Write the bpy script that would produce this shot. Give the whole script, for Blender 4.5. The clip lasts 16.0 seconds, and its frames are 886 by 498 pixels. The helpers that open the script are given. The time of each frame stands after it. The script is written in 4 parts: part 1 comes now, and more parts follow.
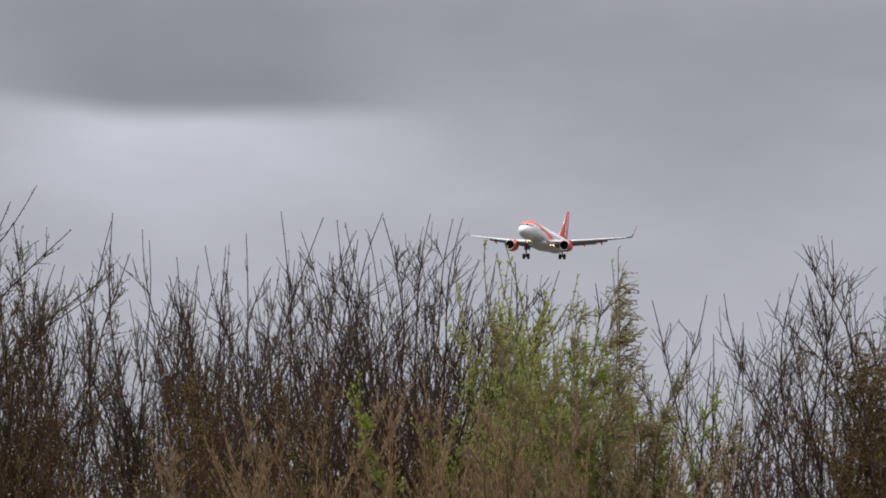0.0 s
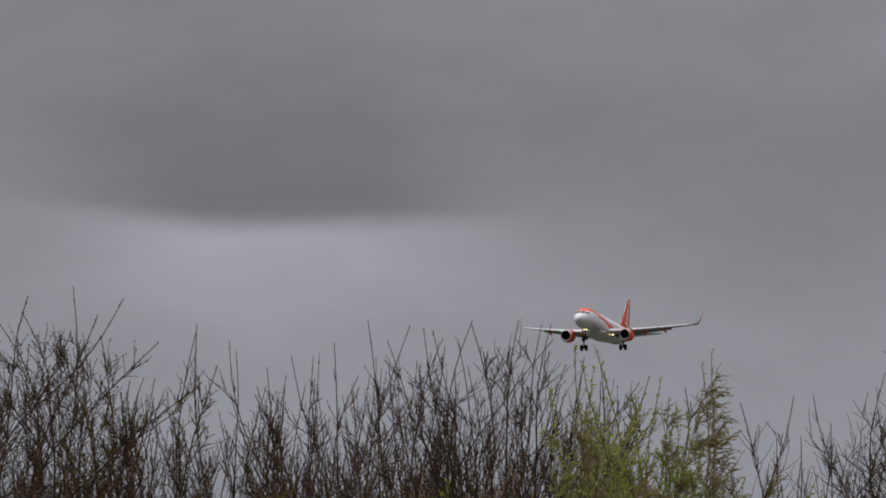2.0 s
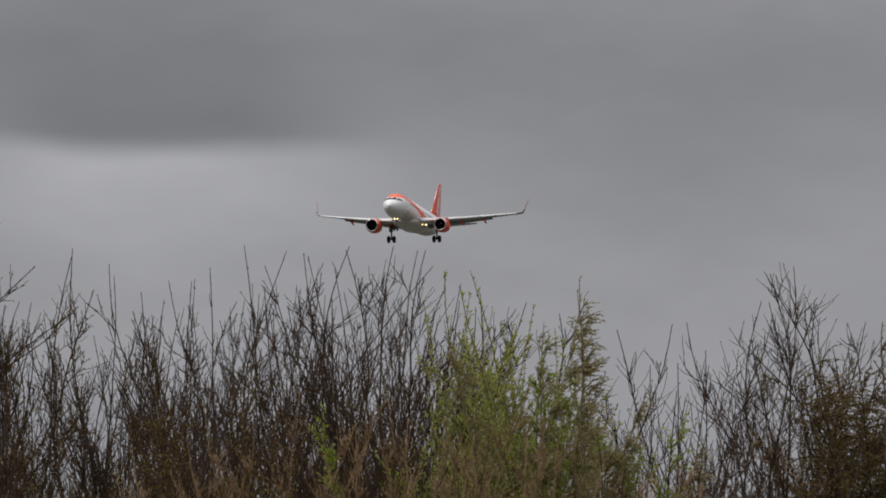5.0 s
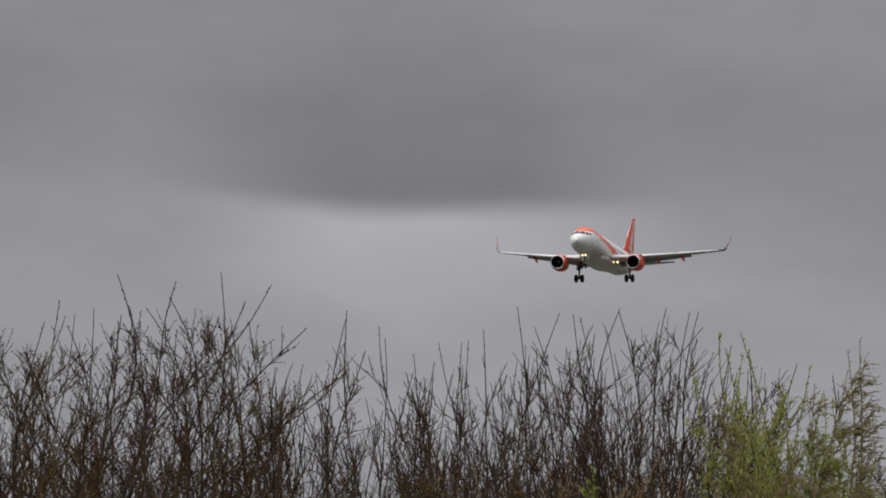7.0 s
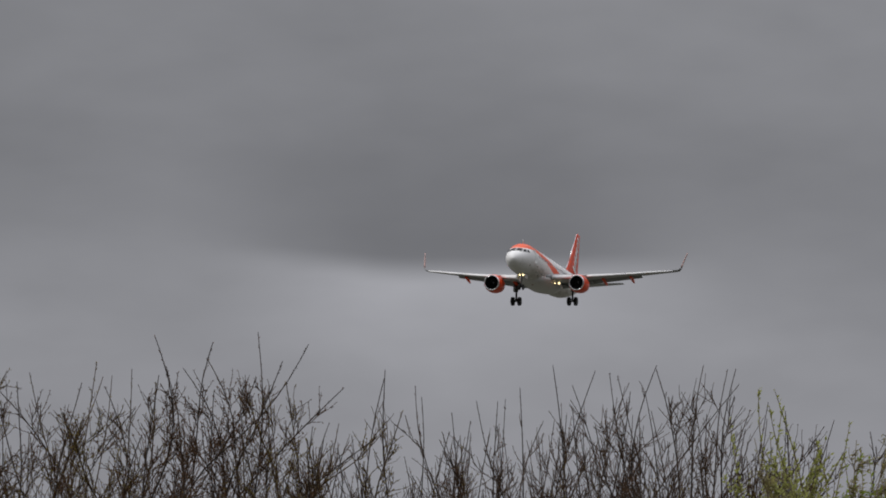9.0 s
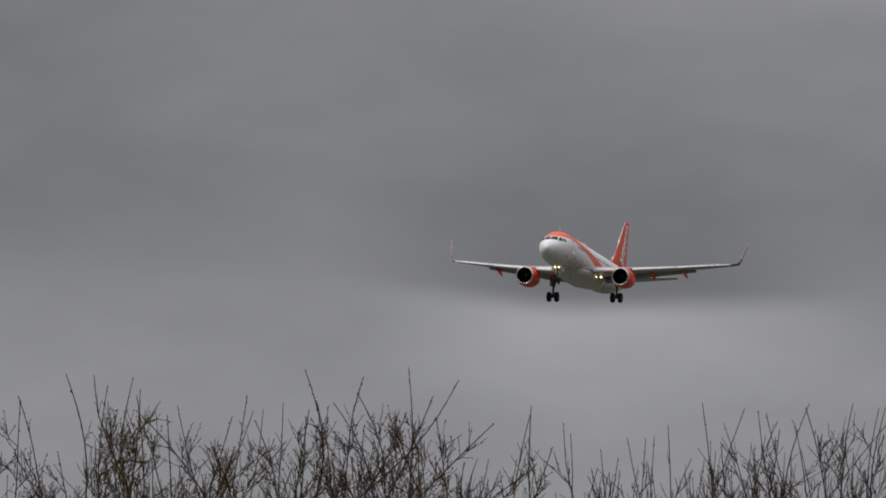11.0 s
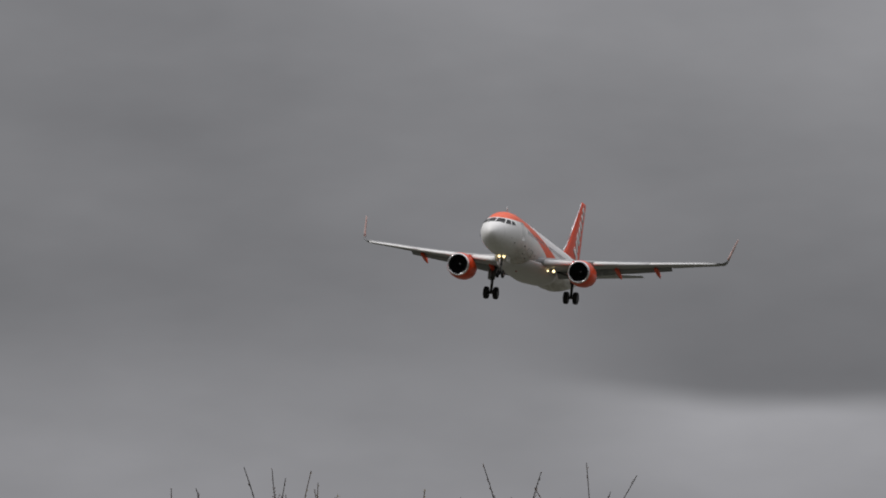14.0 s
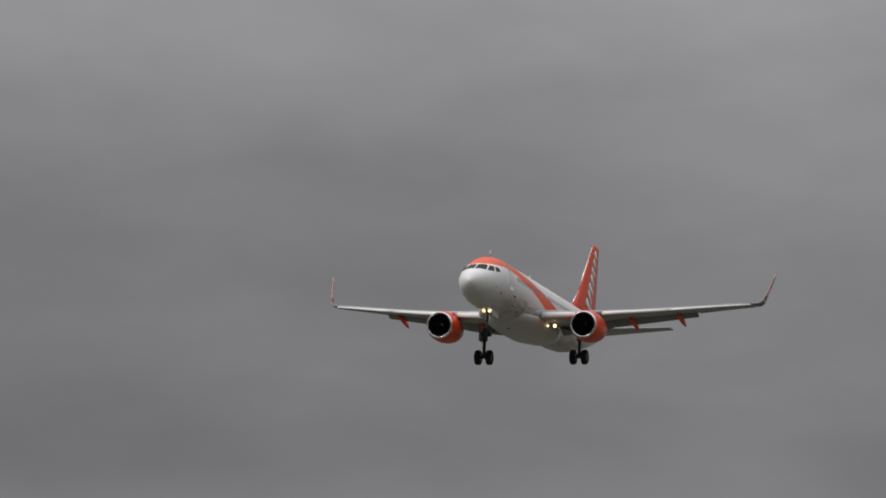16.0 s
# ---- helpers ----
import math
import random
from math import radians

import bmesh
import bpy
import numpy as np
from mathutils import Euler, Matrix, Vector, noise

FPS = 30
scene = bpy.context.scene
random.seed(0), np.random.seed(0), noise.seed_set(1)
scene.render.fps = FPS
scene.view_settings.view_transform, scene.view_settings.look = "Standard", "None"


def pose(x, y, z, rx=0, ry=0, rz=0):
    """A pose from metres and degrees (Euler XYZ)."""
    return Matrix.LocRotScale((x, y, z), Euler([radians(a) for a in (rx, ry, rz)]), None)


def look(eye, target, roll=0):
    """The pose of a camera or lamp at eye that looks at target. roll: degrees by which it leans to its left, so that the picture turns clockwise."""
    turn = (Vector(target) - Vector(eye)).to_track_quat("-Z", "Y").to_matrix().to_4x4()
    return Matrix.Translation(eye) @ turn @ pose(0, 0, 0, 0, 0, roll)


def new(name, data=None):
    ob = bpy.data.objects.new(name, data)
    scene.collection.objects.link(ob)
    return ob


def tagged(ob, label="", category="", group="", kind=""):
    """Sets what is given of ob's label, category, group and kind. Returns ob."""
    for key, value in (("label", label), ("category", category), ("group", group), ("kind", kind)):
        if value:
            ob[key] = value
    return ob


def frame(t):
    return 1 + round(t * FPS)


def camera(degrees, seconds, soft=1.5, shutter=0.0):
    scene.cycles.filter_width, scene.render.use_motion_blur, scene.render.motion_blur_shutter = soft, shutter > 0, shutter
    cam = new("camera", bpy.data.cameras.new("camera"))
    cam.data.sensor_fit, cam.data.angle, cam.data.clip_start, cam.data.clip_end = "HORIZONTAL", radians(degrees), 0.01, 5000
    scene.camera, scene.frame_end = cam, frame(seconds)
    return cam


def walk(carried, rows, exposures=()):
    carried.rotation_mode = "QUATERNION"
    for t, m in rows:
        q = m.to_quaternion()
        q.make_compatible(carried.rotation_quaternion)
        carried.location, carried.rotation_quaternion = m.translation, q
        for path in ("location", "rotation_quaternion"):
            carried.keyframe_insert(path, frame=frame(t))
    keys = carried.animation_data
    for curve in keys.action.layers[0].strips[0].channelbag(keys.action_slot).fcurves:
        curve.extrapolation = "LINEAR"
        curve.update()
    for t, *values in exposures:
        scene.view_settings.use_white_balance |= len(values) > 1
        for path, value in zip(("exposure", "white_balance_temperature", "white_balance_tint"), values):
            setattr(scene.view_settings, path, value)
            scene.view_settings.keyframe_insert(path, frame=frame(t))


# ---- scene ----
# ---- the camera: held by a standing viewer, long lens, panning after the aircraft ----
# seconds, turn to the right, tilt above the horizon, lean (degrees)
CAMERA_ROWS = [
    (0.0, 1.090, 4.521, 0.49),
    (0.5, 1.079, 4.772, 1.09),
    (1.0, 2.375, 4.915, 0.86),
    (1.5, 1.091, 5.100, 0.28),
    (2.0, 0.459, 5.292, -0.44),
    (2.5, 0.982, 5.237, -0.05),
    (3.0, 1.019, 5.130, -0.13),
    (5.5, 1.379, 4.729, -0.25),
    (6.0, 0.617, 4.752, -0.26),
    (6.5, -0.032, 5.010, -0.40),
    (7.0, -0.615, 5.204, -0.14),
    (7.5, -0.149, 5.191, 0.31),
    (8.0, -0.434, 4.853, 0.30),
    (8.5, -0.418, 5.361, -0.10),
    (9.0, -0.879, 5.631, -0.47),
    (9.5, -1.435, 5.731, -0.58),
    (12.0, -2.081, 6.010, 0.22),
    (12.5, -2.322, 6.146, -0.57),
    (13.0, -2.992, 6.300, 0.07),
    (13.5, -3.064, 6.263, -0.01),
    (14.0, -3.281, 6.574, 0.52),
    (14.5, -3.016, 6.886, 0.00),
    (15.0, -3.645, 7.426, 0.00),
    (15.5, -4.671, 7.732, -0.00),
    (16.0, -5.112, 7.743, 0.00),
]
EYE = (0.0, 0.0, 1.7)


def camera_pose(turn, tilt, lean):
    return pose(*EYE, 90 + tilt, 0, -turn) @ pose(0, 0, 0, 0, 0, lean)


cam = camera(6.4, 16.0, soft=1.85)
walk(cam, [(t, camera_pose(a, e, r)) for t, a, e, r in CAMERA_ROWS],
     exposures=[(0.0, 0.56, 6200, 12), (0.5, 0.42, 6200, 12), (1.0, 0.28, 6200, 12), (1.5, 0.10, 6250, 11), (2.0, -0.12, 6300, 11), (2.5, -0.10, 6350, 10), (3.0, 0.03, 6400, 10),
                (5.5, 0.05, 6500, 9), (7.5, 0.08, 6480, 10), (9.0, -0.12, 6400, 10), (12.0, -0.19, 6500, 9.5), (14.0, -0.19, 6540, 9.5), (16.0, -0.20, 6600, 9.5)])

# ---- world: a closed grey cloud deck ----
SUN_TURN, SUN_HEIGHT = -105.0, 52.0     # degrees from the view's middle (clockwise), above the horizon


class Nodes:
    """Short hand for node trees."""

    def __init__(self, tree):
        self.tree = tree
        tree.nodes.clear()

    def add(self, kind, inputs=(), **settings):
        n = self.tree.nodes.new(kind)
        if "operation" in settings:
            n.operation = settings["operation"]
        if "interpolation_type" in settings:
            n.interpolation_type = settings["interpolation_type"]
        if "data_type" in settings:
            n.data_type, n.blend_type = settings["data_type"], settings["blend_type"]
        if "sky_type" in settings:
            n.sky_type, n.sun_disc = settings["sky_type"], settings["sun_disc"]
            n.sun_elevation, n.sun_rotation = settings["sun_elevation"], settings["sun_rotation"]
        for k, v in dict(inputs).items():
            self.put(n.inputs[k], v)
        return n

    def put(self, socket, v):
        if isinstance(v, bpy.types.NodeSocket):
            self.tree.links.new(v, socket)
        else:
            socket.default_value = v

    def math(self, op, a, b=0.0, c=0.0):
        n = self.add("ShaderNodeMath", operation=op)
        for i, v in enumerate((a, b, c)):
            self.put(n.inputs[i], v)
        return n.outputs[0]

    def step(self, x, a, b, lo=0.0, hi=1.0):
        """Smooth step of x from lo at a to hi at b."""
        n = self.add("ShaderNodeMapRange", {"Value": x, "From Min": a, "From Max": b, "To Min": lo, "To Max": hi}, interpolation_type="SMOOTHSTEP")
        return n.outputs[0]

    def noise(self, vector, scale, detail=4.0, rough=0.55, lacunarity=2.0):
        return self.add("ShaderNodeTexNoise", {"Vector": vector, "Scale": scale, "Detail": detail, "Roughness": rough, "Lacunarity": lacunarity}).outputs[0]

    def ramp(self, x, stops):
        n = self.add("ShaderNodeValToRGB", {"Fac": x})
        el = n.color_ramp.elements
        el[0].position, el[0].color = stops[0][0], (*stops[0][1], 1)
        el[1].position, el[1].color = stops[-1][0], (*stops[-1][1], 1)
        for pos, col in stops[1:-1]:
            e = el.new(pos)
            e.color = (*col, 1)
        return n.outputs[0]

    def mix(self, fac, a, b, blend="MIX"):
        n = self.add("ShaderNodeMix", data_type="RGBA", blend_type=blend)
        for i, v in ((0, fac), (6, a), (7, b)):
            self.put(n.inputs[i], (*v, 1) if isinstance(v, tuple) and len(v) == 3 else v)
        return n.outputs[2]


def make_world():
    world = bpy.data.worlds.new("world")
    scene.world = world
    world.use_nodes = True
    n = Nodes(world.node_tree)
    way = n.add("ShaderNodeTexCoord").outputs["Generated"]
    xyz = n.add("ShaderNodeSeparateXYZ", {0: way}).outputs
    turn = n.math("MULTIPLY", n.math("ARCTAN2", xyz[0], xyz[1]), 57.296)
    height = n.math("MULTIPLY", n.math("ARCSINE", xyz[2]), 57.296)
    flat = n.add("ShaderNodeCombineXYZ", {0: n.math("MULTIPLY", turn, 0.42), 1: height, 2: 3.7}).outputs[0]
    big = n.noise(flat, 0.55, 2.0, 0.5)
    mid = n.noise(flat, 1.3, 3.0, 0.5)
    fine = n.noise(flat, 4.0, 3.0, 0.5)
    # the wavering height of the cloud base
    wave = n.math("MULTIPLY", n.math("SUBTRACT", mid, 0.5), 0.2)
    slope = n.math("MULTIPLY", n.step(turn, -1.0, -5.0), 0.35)
    h = n.math("ADD", n.math("ADD", height, wave), n.math("MULTIPLY", slope, -1.0))
    gap = n.math("MULTIPLY", n.step(turn, -3.2, -1.3), n.step(turn, 1.5, -0.2))
    glare = n.math("MULTIPLY", n.step(turn, -2.9, -1.1), n.step(turn, 3.0, -0.2))
    crisp = n.step(h, 5.38, 5.60)                      # 0 below the deck, 1 in it
    soft = n.step(h, 4.7, 6.3)
    base = n.math("ADD", n.math("MULTIPLY", crisp, gap), n.math("MULTIPLY", soft, n.math("SUBTRACT", 1.0, gap)))
    lit = n.math("MULTIPLY", glare, n.step(h, 4.3, 5.2))
    below = n.math("ADD", n.step(h, 3.4, 5.2, 0.27, 0.275), n.math("MULTIPLY", lit, 0.075))
    deck = n.step(h, 5.7, 6.9, 0.19, 0.24)
    deck = n.math("ADD", deck, n.step(h, 7.2, 9.3, 0.0, 0.07))
    shade = n.math("MULTIPLY", n.math("MULTIPLY", n.step(turn, -3.2, -1.2), n.step(turn, 1.2, -0.3)), n.math("MULTIPLY", n.step(h, 5.33, 5.72), n.step(h, 7.0, 6.0)))
    deck = n.math("MULTIPLY", deck, n.math("SUBTRACT", 1.0, n.math("MULTIPLY", shade, 0.17)))
    deck = n.math("MULTIPLY", deck, n.math("SUBTRACT", 1.0, n.math("MULTIPLY", n.step(turn, -2.6, -5.5), n.step(h, 9.0, 7.4, 0.0, 0.16))))
    tone = n.math("ADD", n.math("MULTIPLY", below, n.math("SUBTRACT", 1.0, base)), n.math("MULTIPLY", deck, base))
    rough = n.math("ADD", n.math("MULTIPLY", n.math("SUBTRACT", big, 0.5), 0.55), n.math("MULTIPLY", n.math("SUBTRACT", fine, 0.5), 0.12))
    rough = n.math("ADD", rough, n.math("MULTIPLY", n.math("SUBTRACT", mid, 0.5), 0.25))
    tone = n.math("MULTIPLY", tone, n.math("ADD", rough, 1.06))
    # the deck is thinner and brighter towards the zenith
    tone = n.math("MULTIPLY", tone, n.step(height, 10.0, 60.0, 1.0, 3.8))
    # added dimming low down on the unseen sides, to darken the undersides
    behind = n.step(xyz[1], 0.9, 0.0)
    tone = n.math("MULTIPLY", tone, n.math("SUBTRACT", 1.0, n.math("MULTIPLY", behind, n.step(height, 40.0, 5.0, 0.0, 0.5))))
    tone = n.math("MULTIPLY", tone, n.step(height, -6.0, 0.0, 0.5, 1.0))
    tint = n.mix(n.step(height, 3.0, 8.0), (1.0, 0.99, 1.06), (1.0, 0.99, 1.04))
    cloud = n.mix(1.0, tint, n.add("ShaderNodeCombineColor", {0: tone, 1: tone, 2: tone}).outputs[0], "MULTIPLY")
    sky = n.add("ShaderNodeTexSky", sky_type="NISHITA", sun_disc=False, sun_elevation=radians(SUN_HEIGHT), sun_rotation=radians(SUN_TURN))
    clear = n.mix(1.0, sky.outputs[0], (0.08, 0.08, 0.08), "MULTIPLY")
    out = n.add("ShaderNodeBackground", {0: n.mix(0.96, clear, cloud), 1: 1.0})
    n.add("ShaderNodeOutputWorld", {0: out.outputs[0]})


make_world()
sun = new("sun", bpy.data.lights.new("sun", "SUN"))
sun.data.energy, sun.data.angle, sun.data.color = 1.3, radians(14), (1.0, 0.965, 0.92)
sun.matrix_world = look((0, 0, 0), (-math.sin(radians(SUN_TURN)) * math.cos(radians(SUN_HEIGHT)), -math.cos(radians(SUN_TURN)) * math.cos(radians(SUN_HEIGHT)), -math.sin(radians(SUN_HEIGHT))))

# ---- materials ----
def material(name, colour, rough=0.6, metal=0.0, grain=None, bump=0.0, spread=0.25, coat=0.0):
    """A surface whose colour wanders at two scales. grain: the finer scale, cycles a metre."""
    m = bpy.data.materials.new(name)
    m.use_nodes = True
    n = Nodes(m.node_tree)
    where = n.add("ShaderNodeTexCoord").outputs["Object"]
    grain = grain or 6.0
    coarse, fine = n.noise(where, grain * 0.12), n.noise(where, grain, 5.0, 0.65)
    dark = tuple(c * (1 - spread) for c in colour)
    light = tuple(min(1.0, c * (1 + spread)) for c in colour)
    col = n.mix(n.math("ADD", n.math("MULTIPLY", coarse, 0.5), n.math("MULTIPLY", fine, 0.5)), dark, light)
    b = n.add("ShaderNodeBsdfPrincipled", {"Base Color": col, "Roughness": n.step(fine, 0.3, 0.7, rough * 0.85, min(1.0, rough * 1.12)), "Metallic": metal, "Coat Weight": coat, "Coat Roughness": 0.15})
    if bump:
        n.put(b.inputs["Normal"], n.add("ShaderNodeBump", {"Height": fine, "Strength": bump, "Distance": 0.01}).outputs[0])
    n.add("ShaderNodeOutputMaterial", {0: b.outputs[0]})
    return m


def glow(name, colour, strength):
    m = bpy.data.materials.new(name)
    m.use_nodes = True
    n = Nodes(m.node_tree)
    n.add("ShaderNodeOutputMaterial", {0: n.add("ShaderNodeEmission", {0: (*colour, 1), 1: strength}).outputs[0]})
    return m


def island_material(name, colours, rough=0.6, see_through=0.0):
    """Leaves or bark in several tones, one to each piece of the mesh."""
    m = bpy.data.materials.new(name)
    m.use_nodes = True
    n = Nodes(m.node_tree)
    pick = n.add("ShaderNodeNewGeometry").outputs["Random Per Island"]
    where = n.add("ShaderNodeTexCoord").outputs["Object"]
    stops = [(i / (len(colours) - 1), c) for i, c in enumerate(colours)]
    col = n.ramp(pick, stops)
    col = n.mix(n.math("MULTIPLY", n.noise(where, 9.0), 0.6), col, tuple(c * 0.55 for c in colours[0]))
    b = n.add("ShaderNodeBsdfPrincipled", {"Base Color": col, "Roughness": rough, "Specular IOR Level": 0.2})
    shade = b.outputs[0]
    if see_through:
        t = n.add("ShaderNodeBsdfTranslucent", {0: col})
        shade = n.add("ShaderNodeMixShader", {0: see_through, 1: shade, 2: t.outputs[0]}).outputs[0]
    n.add("ShaderNodeOutputMaterial", {0: shade})
    return m


BARK_GREY = island_material("grey_bark", [(0.038, 0.029, 0.023), (0.060, 0.047, 0.038), (0.025, 0.018, 0.014)], 0.9)
BARK_BROWN = island_material("brown_bark", [(0.050, 0.029, 0.016), (0.084, 0.050, 0.027), (0.031, 0.018, 0.011)], 0.9)
BARK_TAN = island_material("tan_twigs", [(0.20, 0.12, 0.062), (0.28, 0.18, 0.095), (0.13, 0.08, 0.045)], 0.85)
BUD = island_material("buds", [(0.11, 0.050, 0.020), (0.17, 0.085, 0.032), (0.060, 0.028, 0.014)], 0.7)
CATKIN = island_material("yellow_olive_buds", [(0.19, 0.145, 0.023), (0.26, 0.19, 0.04), (0.13, 0.09, 0.018)], 0.7, 0.25)
LEAF_FRESH = island_material("fresh_leaves", [(0.40, 0.43, 0.11), (0.50, 0.52, 0.16), (0.30, 0.33, 0.08)], 0.55, 0.5)
LEAF_BRIGHT = island_material("bright_leaves", [(0.30, 0.40, 0.04), (0.39, 0.48, 0.07), (0.22, 0.30, 0.03)], 0.55, 0.5)
LEAF_WILLOW = island_material("willow_leaves", [(0.36, 0.33, 0.13), (0.45, 0.41, 0.18), (0.25, 0.20, 0.08)], 0.55, 0.45)
LEAF_OLIVE = island_material("olive_leaves", [(0.16, 0.125, 0.035), (0.23, 0.18, 0.05), (0.11, 0.072, 0.03)], 0.6, 0.35)
LEAF_DRY = island_material("dry_leaves", [(0.33, 0.22, 0.12), (0.45, 0.33, 0.18), (0.22, 0.15, 0.075)], 0.75, 0.45)
BARK_PALE = island_material("pale_bark", [(0.17, 0.135, 0.075), (0.24, 0.19, 0.10), (0.12, 0.09, 0.055)], 0.85)
BARK_BIRCH = island_material("birch_bark", [(0.22, 0.19, 0.15), (0.36, 0.33, 0.28), (0.10, 0.08, 0.065)], 0.8)
GRASS = material("meadow", (0.062, 0.062, 0.045), 0.95, grain=3.0, bump=0.4, spread=0.5)
PAINT_ORANGE = material("orange_paint", (0.80, 0.060, 0.002), 0.42, grain=2.5, spread=0.14, coat=0.06)
PAINT_FADED = material("faded_orange_paint", (0.56, 0.36, 0.32), 0.5, grain=2.5, spread=0.12)
PAINT_WHITE = material("white_paint", (0.78, 0.78, 0.77), 0.4, grain=2.0, spread=0.05, coat=0.15)
PAINT_BELLY = material("belly_paint", (0.55, 0.54, 0.53), 0.45, grain=1.2, spread=0.3)
CABIN_PANE = material("cabin_pane", (0.33, 0.31, 0.31), 0.15, grain=1.0, spread=0.1)
PAINT_GREY = material("grey_paint", (0.36, 0.365, 0.37), 0.45, grain=2.0, spread=0.12)
FLAP_GREY = material("flap_grey", (0.21, 0.215, 0.22), 0.5, grain=2.0, spread=0.15)
BARE_METAL = material("bare_metal", (0.75, 0.75, 0.76), 0.28, 1.0, grain=4.0, spread=0.06)
STEEL = material("gear_steel", (0.07, 0.07, 0.07), 0.5, 0.3, grain=8.0, spread=0.25)
RUBBER = material("tyre_rubber", (0.007, 0.007, 0.007), 0.9, grain=10.0, spread=0.3)
DARK = material("dark_duct", (0.005, 0.005, 0.006), 0.7, grain=5.0, spread=0.3)
FAN = material("fan_titanium", (0.018, 0.018, 0.02), 0.45, 0.6, grain=6.0, spread=0.2)
PANE = material("cockpit_pane", (0.006, 0.007, 0.009), 0.6, grain=1.0, spread=0.1)
LAMP_WHITE = glow("landing_lamp", (1.0, 0.78, 0.40), 3.5)
BEACON_GLASS = material("beacon_glass", (0.30, 0.03, 0.02), 0.2, grain=4.0, spread=0.1)


def fuselage_paint():
    """White skin with an orange crown that sweeps down the flanks behind the wing, and a belly darkened by dust and
    painted-in shade.
    """
    m = bpy.data.materials.new("fuselage_paint")
    m.use_nodes = True
    n = Nodes(m.node_tree)
    where = n.add("ShaderNodeTexCoord").outputs["Object"]
    x, y, z = n.add("ShaderNodeSeparateXYZ", {0: where}).outputs
        # orange: its lower edge runs from the cockpit roof down the flank, its upper edge falls to the belly behind the wing
    s = n.math("SUBTRACT", 13.0, x)
    d = n.math("MAXIMUM", n.math("SUBTRACT", s, 4.35), 0.0)
    lower = n.math("SUBTRACT", n.math("SUBTRACT", 1.10, n.math("MULTIPLY", d, 0.08)), n.math("MULTIPLY", n.math("MULTIPLY", d, d), 0.0076))
    upper = n.math("MULTIPLY_ADD", n.math("SUBTRACT", s, 11.7), -0.18, 1.1)
    orange = n.math("MULTIPLY", n.math("GREATER_THAN", z, lower), n.math("LESS_THAN", z, upper))
    orange = n.math("MULTIPLY", orange, n.math("GREATER_THAN", z, -0.9))
    stretched = n.add("ShaderNodeMapping", {0: where, "Scale": (0.25, 1.0, 1.0)}).outputs[0]
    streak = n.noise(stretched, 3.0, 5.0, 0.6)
    # streaky belly dirt, with underside shade put into the colour, growing towards the keel
    grime_and_shade = n.math("MULTIPLY", n.step(streak, 0.2, 0.75, 0.4, 1.0), n.math("MULTIPLY", n.step(z, 0.0, -1.7, 0.02, 1.0), n.step(x, 10.5, 6.0, 0.25, 1.0)))
    white = n.mix(grime_and_shade, (0.86, 0.86, 0.85), (0.36, 0.33, 0.29))
    col = n.mix(orange, white, (0.84, 0.085, 0.002))
    # skin joints
    ring = n.math("LESS_THAN", n.math("FRACT", n.math("MULTIPLY", x, 0.42)), 0.012)
    col = n.mix(n.math("MULTIPLY", ring, 0.35), col, (0.2, 0.2, 0.2))
    b = n.add("ShaderNodeBsdfPrincipled", {"Base Color": col, "Roughness": n.step(streak, 0.2, 0.8, 0.34, 0.48), "Coat Weight": 0.05, "Coat Roughness": 0.2})
    n.add("ShaderNodeOutputMaterial", {0: b.outputs[0]})
    return m


SKIN = fuselage_paint()


# ---- helpers for meshes ----
def mesh_of(name, verts, faces, mat, smooth=True):
    me = bpy.data.meshes.new(name)
    me.from_pydata(verts, [], faces)
    me.materials.append(mat)
    if smooth:
        me.polygons.foreach_set("use_smooth", [True] * len(me.polygons))
    me.update()
    return me


def part_of(name, verts, faces, mat, parent, label="", smooth=True, m=None):
    ob = new(name, mesh_of(name, verts, faces, mat, smooth))
    ob.parent = parent
    if m is not None:
        ob.matrix_basis = m
    return tagged(ob, label)


def rings(loops, closed=(True, True)):
    """Verts and faces of a skin through loops of equal length."""
    verts, faces, k = [], [], len(loops[0])
    for loop in loops:
        verts += [tuple(p) for p in loop]
    for i in range(len(loops) - 1):
        for j in range(k):
            a, b = i * k + j, i * k + (j + 1) % k
            faces.append((a, b, b + k, a + k))
    if closed[0]:
        faces.append(tuple(reversed(range(k))))
    if closed[1]:
        faces.append(tuple(range((len(loops) - 1) * k, len(loops) * k)))
    return verts, faces


def turned(profile, sides=32):
    """A body of revolution about x: profile of (x, radius)."""
    return rings([[(x, r * math.cos(2 * math.pi * j / sides), r * math.sin(2 * math.pi * j / sides)) for j in range(sides)] for x, r in profile], (False, False))


def rod(a, b, ra, rb=None, sides=10):
    """A round bar from a to b."""
    a, b = Vector(a), Vector(b)
    rb = ra if rb is None else rb
    q = (b - a).to_track_quat("Z", "Y")
    loops = [[p + q @ Vector((r * math.cos(2 * math.pi * j / sides), r * math.sin(2 * math.pi * j / sides), 0)) for j in range(sides)] for p, r in ((a, ra), (b, rb))]
    return rings(loops)


def joined(*meshes):
    verts, faces = [], []
    for v, f in meshes:
        k = len(verts)
        verts += v
        faces += [tuple(i + k for i in face) for face in f]
    return verts, faces


